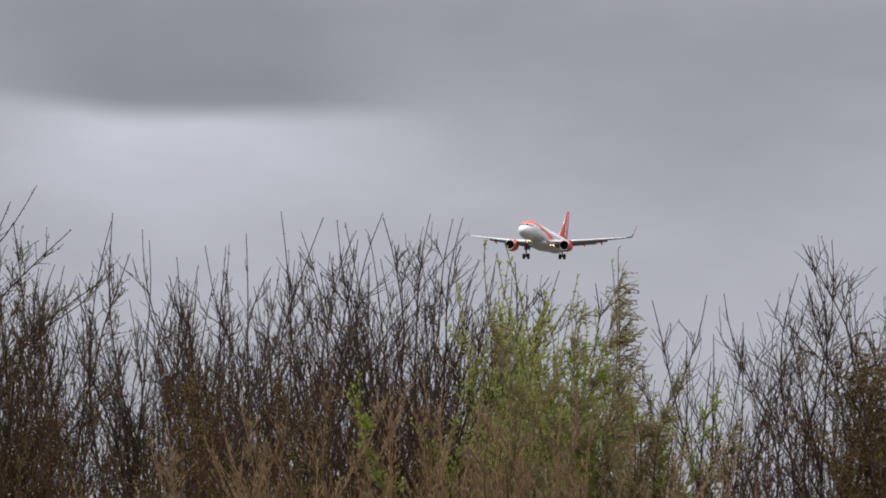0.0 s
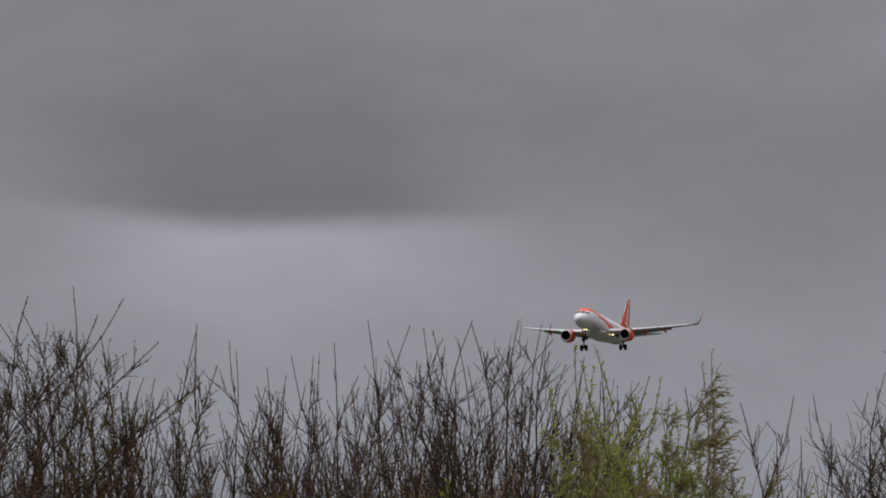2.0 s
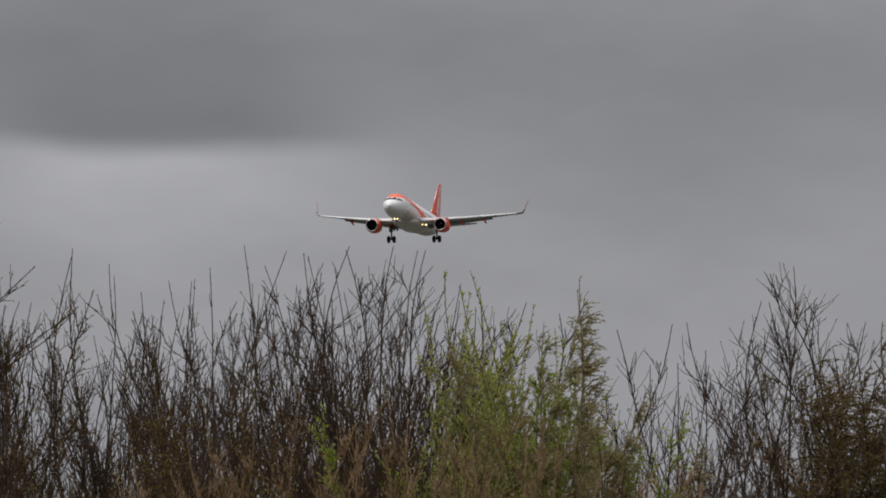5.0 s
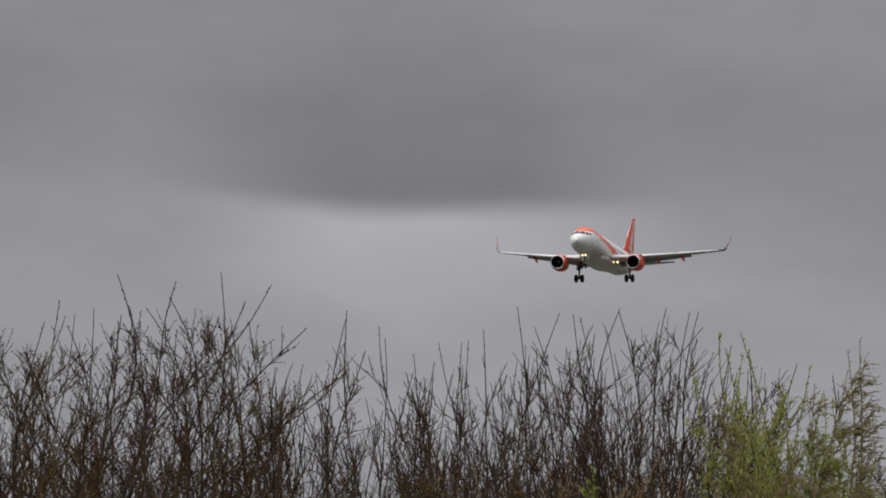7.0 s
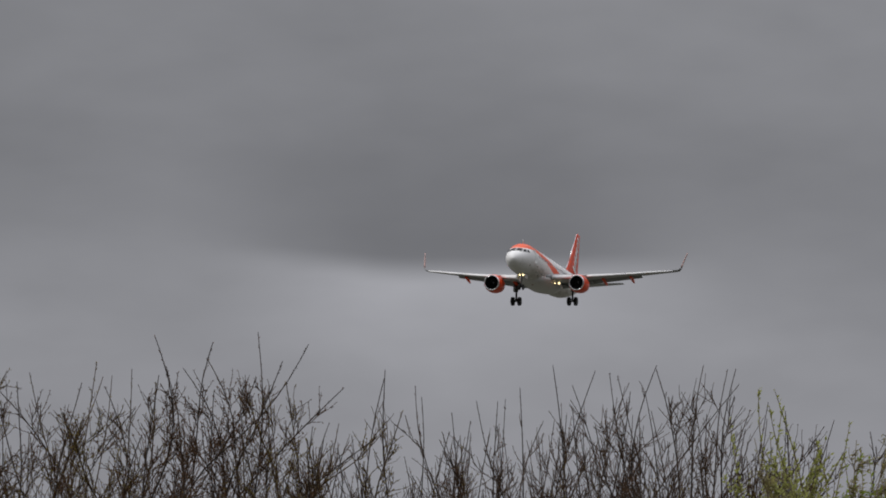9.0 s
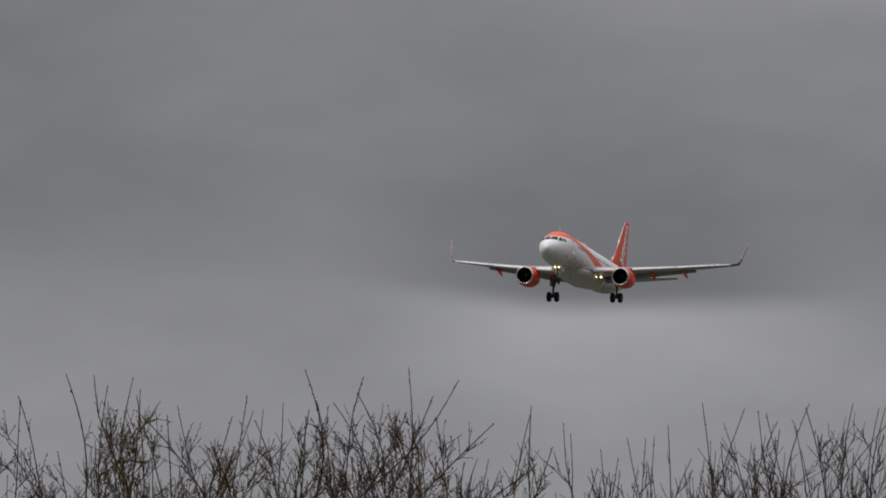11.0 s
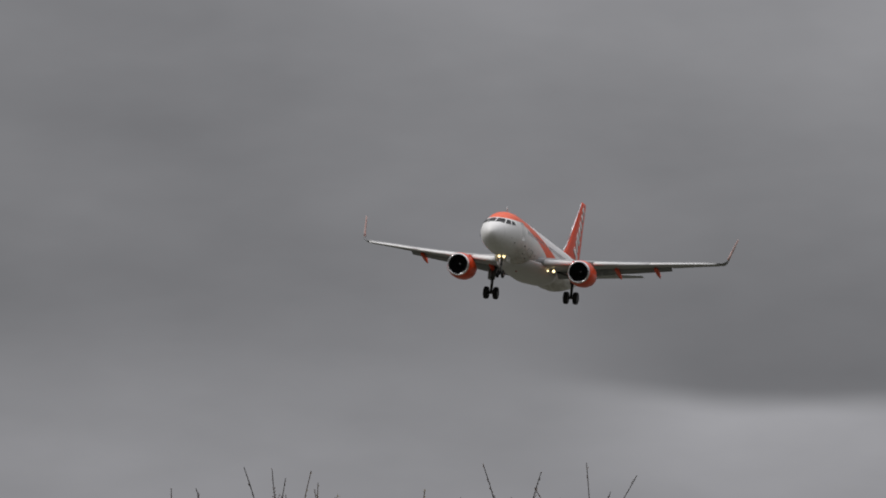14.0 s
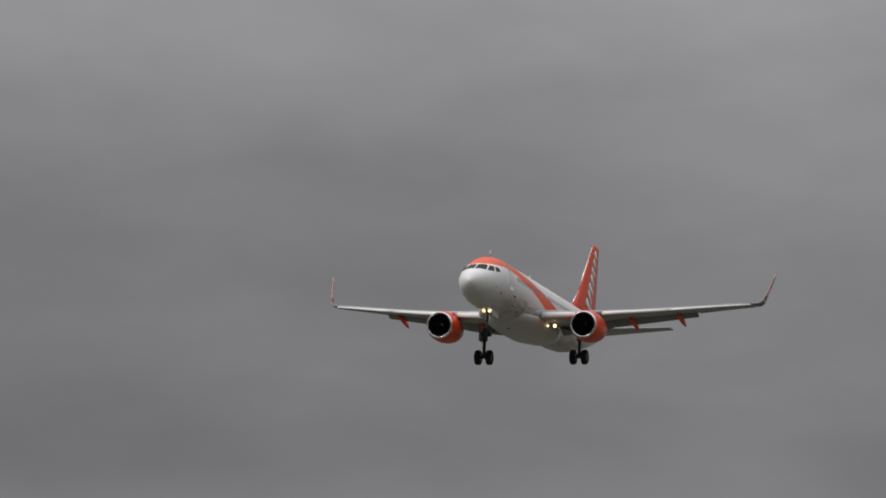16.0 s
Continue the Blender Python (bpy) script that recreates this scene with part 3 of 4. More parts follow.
# turn, tilt of the top, distance, stems, spread, kind
TREES = [
    (-5.72, 4.554, 122.0, 6, 1.2, "curly"),
    (-5.31, 4.870, 121.0, 7, 1.3, "curly"),
    (-5.15, 4.757, 124.0, 6, 1.0, "curly"),
    (-4.62, 4.919, 120.0, 6, 1.0, "curly"),
    (-4.43, 5.008, 121.0, 7, 1.2, "curly"),
    (-4.19, 5.081, 119.0, 7, 1.3, "curly_olive"),
    (-3.92, 4.797, 122.0, 6, 1.0, "curly"),
    (-3.39, 4.830, 121.0, 5, 1.0, "olive"),
    (-3.15, 4.777, 119.0, 5, 1.0, "olive"),
    (-2.86, 4.878, 122.0, 7, 1.0, "curly"),
    (-2.65, 5.073, 120.0, 8, 1.4, "curly"),
    (-2.33, 4.846, 121.0, 7, 1.3, "curly"),
    (-2.04, 4.655, 119.0, 7, 0.7, "curly_olive"),
    (-1.72, 4.229, 121.0, 3, 0.8, "wand"),
    (-1.33, 4.749, 120.0, 3, 0.5, "wand"),
    (-1.12, 4.493, 121.0, 4, 0.7, "bare"),
    (-0.96, 4.310, 119.0, 4, 0.8, "bare"),
    (-0.74, 4.391, 122.0, 4, 0.7, "bare"),
    (-0.52, 4.546, 120.0, 4, 0.6, "bare"),
    (-0.35, 4.472, 121.0, 4, 0.7, "coppice"),
    (-0.16, 4.574, 121.0, 4, 0.7, "bare"),
    (0.02, 4.627, 122.0, 5, 0.6, "bare"),
    (0.18, 4.696, 120.0, 5, 0.7, "bare"),
    (0.32, 4.724, 119.0, 5, 0.8, "bare"),
    (0.72, 4.817, 114.0, 8, 1.5, "crown"),
    (0.57, 4.675, 122.0, 4, 0.6, "bare"),
    (0.92, 4.777, 116.0, 6, 0.9, "crown"),
    (1.03, 4.773, 121.0, 5, 1.0, "bare"),
    (1.30, 4.513, 120.0, 3, 0.4, "wand"),
    (1.43, 4.574, 113.0, 4, 0.5, "fresh"),
    (1.74, 4.521, 113.0, 4, 0.5, "fresh"),
    (1.57, 4.493, 114.0, 4, 0.5, "fresh"),
    (1.92, 4.330, 113.0, 3, 0.4, "fresh"),
    (2.08, 4.127, 112.0, 5, 0.5, "bright"),
    (2.27, 4.168, 112.0, 5, 0.5, "bright"),
    (1.23, 4.391, 113.0, 3, 0.4, "fresh"),
    (1.50, 4.380, 112.5, 4, 0.6, "fresh"),
    (2.02, 4.220, 112.0, 4, 0.5, "fresh"),
    (1.80, 4.188, 112.0, 3, 0.4, "fresh"),
    (2.19, 3.883, 111.0, 4, 0.5, "bright"),
    (2.40, 4.521, 112.0, 6, 0.3, "willow"),
    (2.22, 4.330, 112.0, 6, 0.5, "willow"),
    (2.32, 4.440, 111.5, 6, 0.4, "willow"),
    (2.69, 4.127, 119.0, 2, 0.2, "wand"),
    (2.85, 3.924, 120.0, 2, 0.2, "wand"),
    (3.04, 3.895, 121.0, 1, 0.2, "wand"),
    (3.19, 3.700, 120.0, 3, 0.6, "coppice"),
    (2.92, 3.659, 119.0, 3, 0.7, "coppice"),
    (3.33, 3.985, 120.0, 3, 0.4, "bare"),
    (3.47, 4.229, 120.0, 4, 0.4, "bare"),
    (3.78, 4.643, 116.0, 5, 0.6, "crown"),
    (3.94, 4.594, 117.0, 5, 0.6, "crown"),
    (3.68, 4.391, 118.0, 4, 0.5, "crown"),
    (4.33, 4.025, 118.0, 4, 1.0, "olive"),
    (4.17, 3.964, 117.0, 5, 0.9, "pale_birch"),
    (4.39, 4.005, 116.0, 5, 0.9, "dark"),
    (4.64, 4.229, 116.0, 6, 0.9, "dark"),
    (4.84, 4.277, 115.0, 6, 0.9, "dark"),
    (5.01, 4.249, 116.0, 5, 0.9, "dark"),
    (5.16, 4.594, 114.0, 7, 0.9, "dark"),
    (5.35, 4.655, 115.0, 7, 1.1, "dark"),
    (5.58, 4.643, 114.0, 7, 1.1, "dark"),
    (5.26, 4.560, 113.0, 6, 1.0, "dark"),
    (5.46, 4.600, 116.0, 6, 1.0, "dark"),
    (5.82, 4.696, 114.0, 7, 1.5, "dark"),
    (6.13, 4.655, 114.0, 7, 1.5, "dark"),
    (-3.06, 4.809, 118.0, 6, 0.8, "curly"),
    (-2.75, 4.980, 121.0, 6, 0.8, "curly"),
    (-2.10, 4.566, 118.0, 5, 1.0, "olive"),
    (-3.55, 4.696, 119.0, 6, 0.8, "curly"),
    (-3.80, 4.757, 121.0, 5, 0.8, "olive"),
    (-4.09, 4.919, 121.0, 7, 1.2, "curly_olive"),
    (-6.94, 4.194, 135.2, 8, 0.8, "coppice"),
    (-6.44, 4.275, 125.2, 7, 0.9, "coppice"),
    (-5.90, 4.286, 135.7, 6, 0.9, "coppice"),
    (-5.31, 4.343, 123.5, 6, 0.9, "bare"),
    (-4.75, 4.344, 128.2, 7, 0.9, "crown"),
    (-3.41, 4.204, 126.2, 7, 1.2, "bare"),
    (-2.21, 4.420, 123.2, 8, 1.0, "crown"),
    (-1.16, 3.880, 135.2, 8, 1.2, "crown"),
    (-0.54, 4.006, 123.5, 8, 1.0, "crown"),
    (0.04, 4.046, 129.0, 6, 1.1, "crown"),
    (0.69, 4.216, 132.6, 8, 1.1, "coppice"),
    (1.36, 4.009, 135.2, 8, 0.9, "fresh"),
    (1.67, 3.923, 125.1, 7, 1.2, "brown_coppice"),
    (1.95, 3.720, 133.4, 7, 1.3, "fresh"),
    (2.86, 3.375, 122.2, 8, 1.2, "coppice"),
    (3.52, 3.824, 123.4, 7, 1.1, "coppice"),
    (4.05, 3.825, 122.7, 6, 1.0, "brown_coppice"),
    (4.58, 3.687, 121.0, 7, 1.3, "crown"),
    (5.18, 4.092, 126.1, 8, 0.9, "bare"),
    (5.79, 4.140, 129.5, 6, 1.3, "brown_coppice"),
    (-7.19, 3.814, 116.6, 8, 1.0, "brown_coppice"),
    (-6.72, 3.846, 117.4, 8, 1.0, "coppice"),
    (-6.31, 3.968, 119.9, 7, 0.9, "coppice"),
    (-5.94, 3.622, 117.5, 7, 0.9, "coppice"),
    (-5.60, 3.832, 117.2, 7, 0.8, "coppice"),
    (-5.15, 4.233, 117.7, 7, 0.9, "brown_coppice"),
    (-4.71, 4.221, 116.3, 6, 1.2, "brown_coppice"),
    (-4.34, 4.050, 117.4, 8, 1.2, "brown_coppice"),
    (-3.47, 3.851, 115.1, 7, 1.0, "brown_coppice"),
    (-2.58, 4.041, 115.1, 7, 1.1, "brown_coppice"),
    (-1.70, 3.744, 116.5, 6, 1.0, "coppice"),
    (-1.29, 3.488, 119.4, 7, 1.1, "brown_coppice"),
    (-1.07, 3.460, 115.3, 6, 0.9, "coppice"),
    (-0.83, 3.569, 115.1, 8, 1.0, "coppice"),
    (-0.58, 3.591, 115.2, 6, 0.9, "brown_coppice"),
    (-0.34, 3.917, 119.5, 7, 1.2, "brown_coppice"),
    (0.02, 3.978, 116.9, 6, 0.9, "brown_coppice"),
    (0.24, 3.723, 119.4, 6, 0.8, "coppice"),
    (0.62, 4.036, 117.8, 8, 1.1, "brown_coppice"),
    (0.84, 4.116, 115.3, 6, 0.9, "brown_coppice"),
    (1.05, 4.106, 116.2, 7, 1.0, "brown_coppice"),
    (2.73, 3.463, 115.6, 8, 1.0, "brown_coppice"),
    (3.16, 3.140, 116.6, 8, 0.8, "brown_coppice"),
    (3.51, 3.164, 119.7, 7, 1.1, "coppice"),
    (3.91, 3.850, 119.6, 7, 1.2, "coppice"),
    (-6.80, 3.482, 106.5, 6, 1.0, "green_scrub"),
    (-6.47, 3.240, 109.3, 7, 0.9, "dark_scrub"),
    (-6.09, 3.382, 108.1, 7, 1.1, "green_scrub"),
    (-5.42, 3.587, 107.4, 6, 0.9, "dark_scrub"),
    (-4.58, 3.236, 106.6, 8, 1.1, "dark_scrub"),
    (-3.87, 3.480, 110.9, 7, 1.2, "dark_scrub"),
    (-3.20, 3.238, 109.2, 7, 1.3, "dark_scrub"),
    (-2.47, 3.427, 107.8, 6, 1.3, "green_scrub"),
    (-2.13, 3.618, 108.4, 8, 1.0, "green_scrub"),
    (-1.81, 3.859, 107.3, 7, 1.1, "dark_scrub"),
    (-1.62, 3.478, 107.0, 8, 1.2, "green_scrub"),
    (-1.24, 3.753, 109.7, 8, 0.9, "dark_scrub"),
    (-1.06, 3.648, 107.9, 8, 1.0, "green_scrub"),
    (-0.75, 3.554, 107.3, 7, 1.1, "green_scrub"),
    (-0.60, 3.794, 106.4, 7, 1.4, "green_scrub"),
    (-0.41, 3.683, 107.2, 8, 1.0, "green_scrub"),
    (-0.24, 3.859, 108.1, 7, 1.1, "green_scrub"),
    (-0.04, 3.776, 110.7, 6, 1.2, "green_scrub"),
    (0.13, 3.610, 110.8, 8, 0.9, "dark_scrub"),
    (0.31, 3.543, 108.8, 7, 0.9, "green_scrub"),
    (0.47, 3.601, 107.4, 6, 1.2, "green_scrub"),
    (0.66, 3.753, 110.8, 7, 1.1, "scrub"),
    (0.99, 3.584, 110.1, 8, 1.4, "scrub"),
    (1.16, 3.347, 106.7, 7, 1.3, "green_scrub"),
    (1.37, 3.463, 108.3, 7, 1.0, "scrub"),
    (1.57, 3.739, 108.4, 7, 1.2, "scrub"),
    (1.77, 3.424, 106.3, 6, 0.9, "green_scrub"),
    (2.01, 3.475, 108.0, 6, 1.0, "scrub"),
    (2.28, 3.609, 109.8, 6, 1.1, "scrub"),
    (2.54, 3.335, 110.5, 6, 1.2, "green_scrub"),
    (2.77, 3.273, 108.5, 6, 0.9, "scrub"),
    (3.00, 3.293, 110.6, 7, 1.1, "green_scrub"),
    (3.23, 3.293, 107.0, 8, 0.9, "dark_scrub"),
    (3.47, 3.466, 107.9, 7, 1.2, "dark_scrub"),
    (3.78, 3.394, 108.7, 8, 1.1, "dark_scrub"),
    (4.12, 3.239, 109.5, 8, 0.9, "green_scrub"),
    (5.31, 3.502, 109.4, 8, 1.2, "green_scrub"),
    (-2.12, 4.299, 119.9, 5, 0.6, "bare"),
    (-1.94, 4.256, 118.1, 4, 0.9, "bare"),
    (-1.77, 4.074, 117.7, 4, 0.7, "brown_coppice"),
    (-1.34, 3.848, 118.2, 5, 0.5, "coppice"),
    (-1.16, 4.121, 117.5, 4, 0.7, "coppice"),
    (-0.95, 3.976, 119.8, 4, 0.5, "coppice"),
    (-0.58, 3.962, 120.6, 5, 0.8, "bare"),
    (-0.40, 4.202, 117.4, 4, 0.6, "bare"),
    (-0.75, 4.087, 117.0, 6, 1.1, "coppice"),
    (-0.53, 4.170, 113.2, 7, 1.1, "brown_coppice"),
    (-0.09, 4.130, 113.5, 6, 0.8, "brown_coppice"),
    (0.58, 4.088, 113.6, 6, 1.1, "brown_coppice"),
    (0.77, 4.008, 113.5, 6, 0.9, "brown_coppice"),
    (0.96, 4.081, 112.5, 7, 0.8, "brown_coppice"),
    (1.19, 4.044, 114.4, 7, 0.9, "coppice"),
    (1.57, 3.526, 114.8, 6, 0.9, "tan_coppice"),
    (1.95, 3.506, 115.6, 7, 0.8, "tan_coppice"),
    (2.36, 3.554, 114.7, 6, 0.9, "tan_coppice"),
    (3.05, 3.505, 112.2, 6, 1.0, "coppice"),
    (3.30, 3.473, 110.9, 6, 1.0, "coppice"),
    (3.60, 3.466, 114.3, 6, 1.0, "coppice"),
    (3.95, 3.669, 111.4, 6, 1.0, "coppice"),
    (-1.02, 4.261, 116.8, 5, 0.7, "coppice"),
    (-0.83, 4.261, 118.3, 5, 0.7, "bare"),
    (-0.62, 4.213, 116.6, 5, 0.7, "bare"),
    (-0.42, 4.337, 115.5, 5, 0.7, "bare"),
    (-0.24, 4.417, 118.5, 5, 0.7, "bare"),
    (-0.06, 4.427, 116.0, 5, 0.7, "coppice"),
    (0.11, 4.438, 117.1, 5, 0.7, "bare"),
    (0.25, 4.432, 118.2, 5, 0.7, "bare"),
    (0.43, 4.411, 115.0, 5, 0.7, "bare"),
    (0.62, 4.508, 117.9, 5, 0.7, "coppice"),
    (0.83, 4.479, 118.2, 5, 0.7, "bare"),
    (1.12, 4.515, 116.5, 5, 0.7, "bare"),
    (-0.69, 3.260, 104.0, 5, 1.1, "scrub"),
    (-0.40, 3.103, 104.9, 5, 0.9, "scrub"),
    (-0.11, 3.335, 104.0, 5, 1.0, "scrub"),
    (0.17, 3.168, 103.3, 6, 1.2, "scrub"),
    (0.42, 3.613, 105.9, 6, 0.9, "scrub"),
    (0.62, 3.498, 104.0, 5, 1.0, "scrub"),
    (0.92, 3.397, 103.0, 6, 1.2, "scrub"),
    (1.20, 3.555, 104.0, 5, 0.9, "scrub"),
    (1.46, 3.402, 105.4, 5, 0.9, "scrub"),
    (1.70, 3.356, 104.6, 5, 0.9, "scrub"),
    (2.00, 3.532, 105.2, 5, 0.9, "scrub"),
    (2.22, 3.469, 106.0, 6, 1.1, "scrub"),
    (2.45, 3.477, 103.4, 5, 0.8, "scrub"),
    (2.73, 3.285, 103.0, 6, 1.0, "scrub"),
]
KINDS = {
    "bare": ("bare_tree", "bare upright grey-brown tree with thin budding twigs", BARE, GREY, BUD, "bud_cover"),
    "coppice": ("coppiced_tree", "bare tree with many thin upright stems", COPPICE, GREY, BUD, "bud_cover"),
    "brown_coppice": ("coppiced_tree", "brown many-stemmed tree with olive buds", COPPICE, BROWN, CATKIN, "bud_cover"),
    "tan_coppice": ("coppiced_tree", "pale tan many-stemmed tree with closed buds", COPPICE, TAN, BUD, "bud_cover"),
    "crown": ("bare_tree", "bare dark tree with forked crooked limbs", CROWN, GREY, BUD, "bud_cover"),
    "curly": ("crooked_willow", "bare willow with crooked curling budding shoots", CURLY, GREY, BUD, "bud_cover"),
    "curly_olive": ("crooked_willow", "willow with crooked shoots and olive buds", CURLY, BROWN, CATKIN, "bud_cover"),
    "wand": ("sapling", "slender bare sapling with a few upright wands", WAND, GREY, BUD, "bud_cover"),
    "olive": ("budding_tree", "grey-brown tree with yellow-olive buds breaking", BARE, BROWN, CATKIN, "bud_cover"),
    "fresh": ("leafing_willow", "upright willow with fresh yellow-green leaves", FRESH, PALE, LEAF_FRESH, "foliage"),
    "bright": ("leafing_bush", "rounded bush in bright green young leaf", BUSHY, PALE, LEAF_BRIGHT, "foliage"),
    "willow": ("windblown_willow", "olive-leaved willow with strands blown by the wind", WILLOW, PALE, LEAF_WILLOW, "foliage"),
    "dark": ("weeping_birch", "weeping birch with pale bark and windblown olive strands", BIRCH_HABIT, BIRCH, LEAF_OLIVE, "foliage"),
    "pale_birch": ("weeping_birch", "weeping birch with pale tan windblown strands", BIRCH_HABIT, TAN, LEAF_DRY, "foliage"),
    "scrub": ("brown_shrub", "dense brown shrub with dry tan leaves", SCRUB, TAN, LEAF_DRY, "foliage"),
    "dark_scrub": ("dark_shrub", "dense dark brown shrub with closed buds", THICKET, BROWN, BUD, "bud_cover"),
    "green_scrub": ("olive_shrub", "dense shrub with small olive leaves", THICKET, BROWN, CATKIN, "foliage"),
}
planted = []
for number, (turn, tilt, away, stems, spread, kind) in enumerate(TREES):
    name, label, style, woods, leaf_mat, leaf_name = KINDS[kind]
    foot, height = spot(turn, tilt, away)
    planted.append((kind, plant(name, label, foot, height, stems, spread, 100 + number * 7, style, woods, leaf_mat, leaf_name, "trees of the thicket")))

# ---- the airliner: x forward, y to its left, z up; origin on the fuselage axis, 13 m behind the nose ----
# distance from the nose, half width, half height, height of the axis
FUSELAGE = [(0.0, 0.03, 0.03, -0.62), (0.12, 0.34, 0.34, -0.61), (0.4, 0.66, 0.66, -0.58), (0.9, 0.99, 1.0, -0.52), (1.5, 1.26, 1.31, -0.42), (2.2, 1.50, 1.60, -0.28), (3.0, 1.70, 1.83, -0.15), (4.0, 1.86, 1.99, -0.05), (5.2, 1.95, 2.06, 0.0),
            (6.5, 1.975, 2.07, 0.0), (9.0, 1.975, 2.07, 0.0), (12.0, 1.975, 2.07, 0.0), (15.0, 1.975, 2.07, 0.0), (18.0, 1.975, 2.07, 0.0), (21.0, 1.975, 2.07, 0.0), (24.0, 1.97, 2.06, 0.01),
            (26.0, 1.92, 1.98, 0.09), (28.0, 1.78, 1.80, 0.26), (30.0, 1.54, 1.56, 0.47), (32.0, 1.22, 1.28, 0.70), (34.0, 0.86, 0.94, 0.93), (36.0, 0.48, 0.56, 1.13), (37.2, 0.24, 0.28, 1.22), (37.57, 0.10, 0.12, 1.24)]


def hull_at(s):
    for (s0, w0, h0, z0), (s1, w1, h1, z1) in zip(FUSELAGE, FUSELAGE[1:]):
        if s <= s1:
            k = (s - s0) / (s1 - s0)
            return w0 + (w1 - w0) * k, h0 + (h1 - h0) * k, z0 + (z1 - z0) * k
    return FUSELAGE[-1][1:]


def on_hull(s, angle, out=0.0):
    """A point of the skin: s behind the nose, angle in degrees from the top towards the left side."""
    w, h, z = hull_at(s)
    a = radians(angle)
    p = Vector((13 - s, (w + out) * math.sin(a), z + (h + out) * math.cos(a)))
    # the brow before the cockpit is flatter than the chin
    if 0.5 < s < 4.2 and math.cos(a) > 0.1:
        p.z -= 0.26 * math.sin(math.pi * (s - 0.5) / 3.7) * (math.cos(a) - 0.1)
    return p


def on_front(y, z):
    """The (s, angle) of the skin point that shows at (y, z) from straight ahead."""
    lo, hi = 0.1, 6.0
    for _ in range(40):
        s = (lo + hi) / 2
        angle = math.degrees(math.asin(max(-1.0, min(1.0, y / hull_at(s)[0]))))
        if abs(y) < hull_at(s)[0] and on_hull(s, angle).z > z:
            hi = s
        else:
            lo = s
    return hi, math.degrees(math.asin(max(-1.0, min(1.0, y / hull_at(hi)[0]))))


def skin_patch(corners, out=0.012, steps=4):
    """A thin plate that lies on the skin between four (s, angle) corners."""
    grid = []
    for i in range(steps + 1):
        row = []
        for j in range(steps + 1):
            a, b = i / steps, j / steps
            s = (corners[0][0] * (1 - a) + corners[1][0] * a) * (1 - b) + (corners[3][0] * (1 - a) + corners[2][0] * a) * b
            g = (corners[0][1] * (1 - a) + corners[1][1] * a) * (1 - b) + (corners[3][1] * (1 - a) + corners[2][1] * a) * b
            row.append((s, g))
        grid.append(row)
    k = steps + 1
    verts = [on_hull(s, g, o) for o in (out, -0.03) for row in grid for s, g in row]
    faces = []
    for i in range(steps):
        for j in range(steps):
            q = (i * k + j, (i + 1) * k + j, (i + 1) * k + j + 1, i * k + j + 1)
            faces.append(q)
    rim = [i * k for i in range(k)] + [(k - 1) * k + j for j in range(1, k)] + [i * k + k - 1 for i in range(k - 2, -1, -1)] + [j for j in range(k - 2, 0, -1)]
    for a, b in zip(rim, rim[1:] + rim[:1]):
        faces.append((a, b, b + k * k, a + k * k))
    return [tuple(v) for v in verts], faces


FOIL = [(0.0, 0.0), (0.012, 0.20), (0.05, 0.38), (0.15, 0.5), (0.35, 0.52), (0.6, 0.36), (0.85, 0.13), (1.0, 0.015), (1.0, -0.015), (0.85, -0.06), (0.6, -0.22), (0.35, -0.42), (0.15, -0.44), (0.05, -0.34), (0.012, -0.18)]


def foil(lead, chord, thick, side=(0, 0, 1), twist=0.0, lo=0.0, hi=1.0):
    """A section: leading edge point, chord backwards, thickness, the way its top faces."""
    up = Vector(side).normalized()
    pts = []
    for c, t in FOIL:
        c2 = min(max(c, lo), hi)
        pts.append(Vector(lead) + Vector((-c2 * chord, 0, 0)) + up * (t * thick - math.sin(radians(twist)) * c2 * chord))
    return pts


# half wing: distance from the centre line, leading edge x, chord, thickness, height
WING = [(0.0, 2.1, 7.6, 1.0, -1.25), (1.95, 1.05, 6.9, 0.95, -1.18), (4.0, -0.05, 5.6, 0.72, -0.98), (6.4, -1.45, 4.05, 0.50, -0.66), (9.0, -2.85, 3.4, 0.40, -0.30), (12.0, -4.55, 2.75, 0.31, 0.17), (15.2, -6.35, 2.05, 0.23, 0.70), (17.0, -7.4, 1.68, 0.18, 0.98)]


def wing_at(y):
    for a, b in zip(WING, WING[1:]):
        if y <= b[0]:
            k = (y - a[0]) / (b[0] - a[0])
            return [p + (q - p) * k for p, q in zip(a, b)]
    return WING[-1]


def mirrored(mesh, side):
    v, f = mesh
    return ([(x, y * side, z) for x, y, z in v], [tuple(reversed(q)) for q in f] if side < 0 else f)


def wing_box(side):
    loops = [foil((x, y, z), c * 0.86, t, twist=1.0) for y, x, c, t, z in WING]
    return mirrored(rings(loops), side)


def slat(y0, y1, side):
    """The drooped leading edge, a little ahead of and below the wing."""
    loops = []
    for i in range(5):
        y, x, c, t, z = wing_at(y0 + (y1 - y0) * i / 4)
        x, z, d = x + 0.30, z - 0.13, c * 0.17
        loops.append([Vector((x - d, y, z + t * 0.62)), Vector((x - d * 0.45, y, z + t * 0.42)), Vector((x - d * 0.1, y, z + t * 0.14)), Vector((x, y, z - t * 0.12)), Vector((x - d * 0.08, y, z - t * 0.30)), Vector((x - d * 0.4, y, z - t * 0.20)), Vector((x - d * 0.75, y, z + t * 0.2))])
    return mirrored(rings(loops), side)


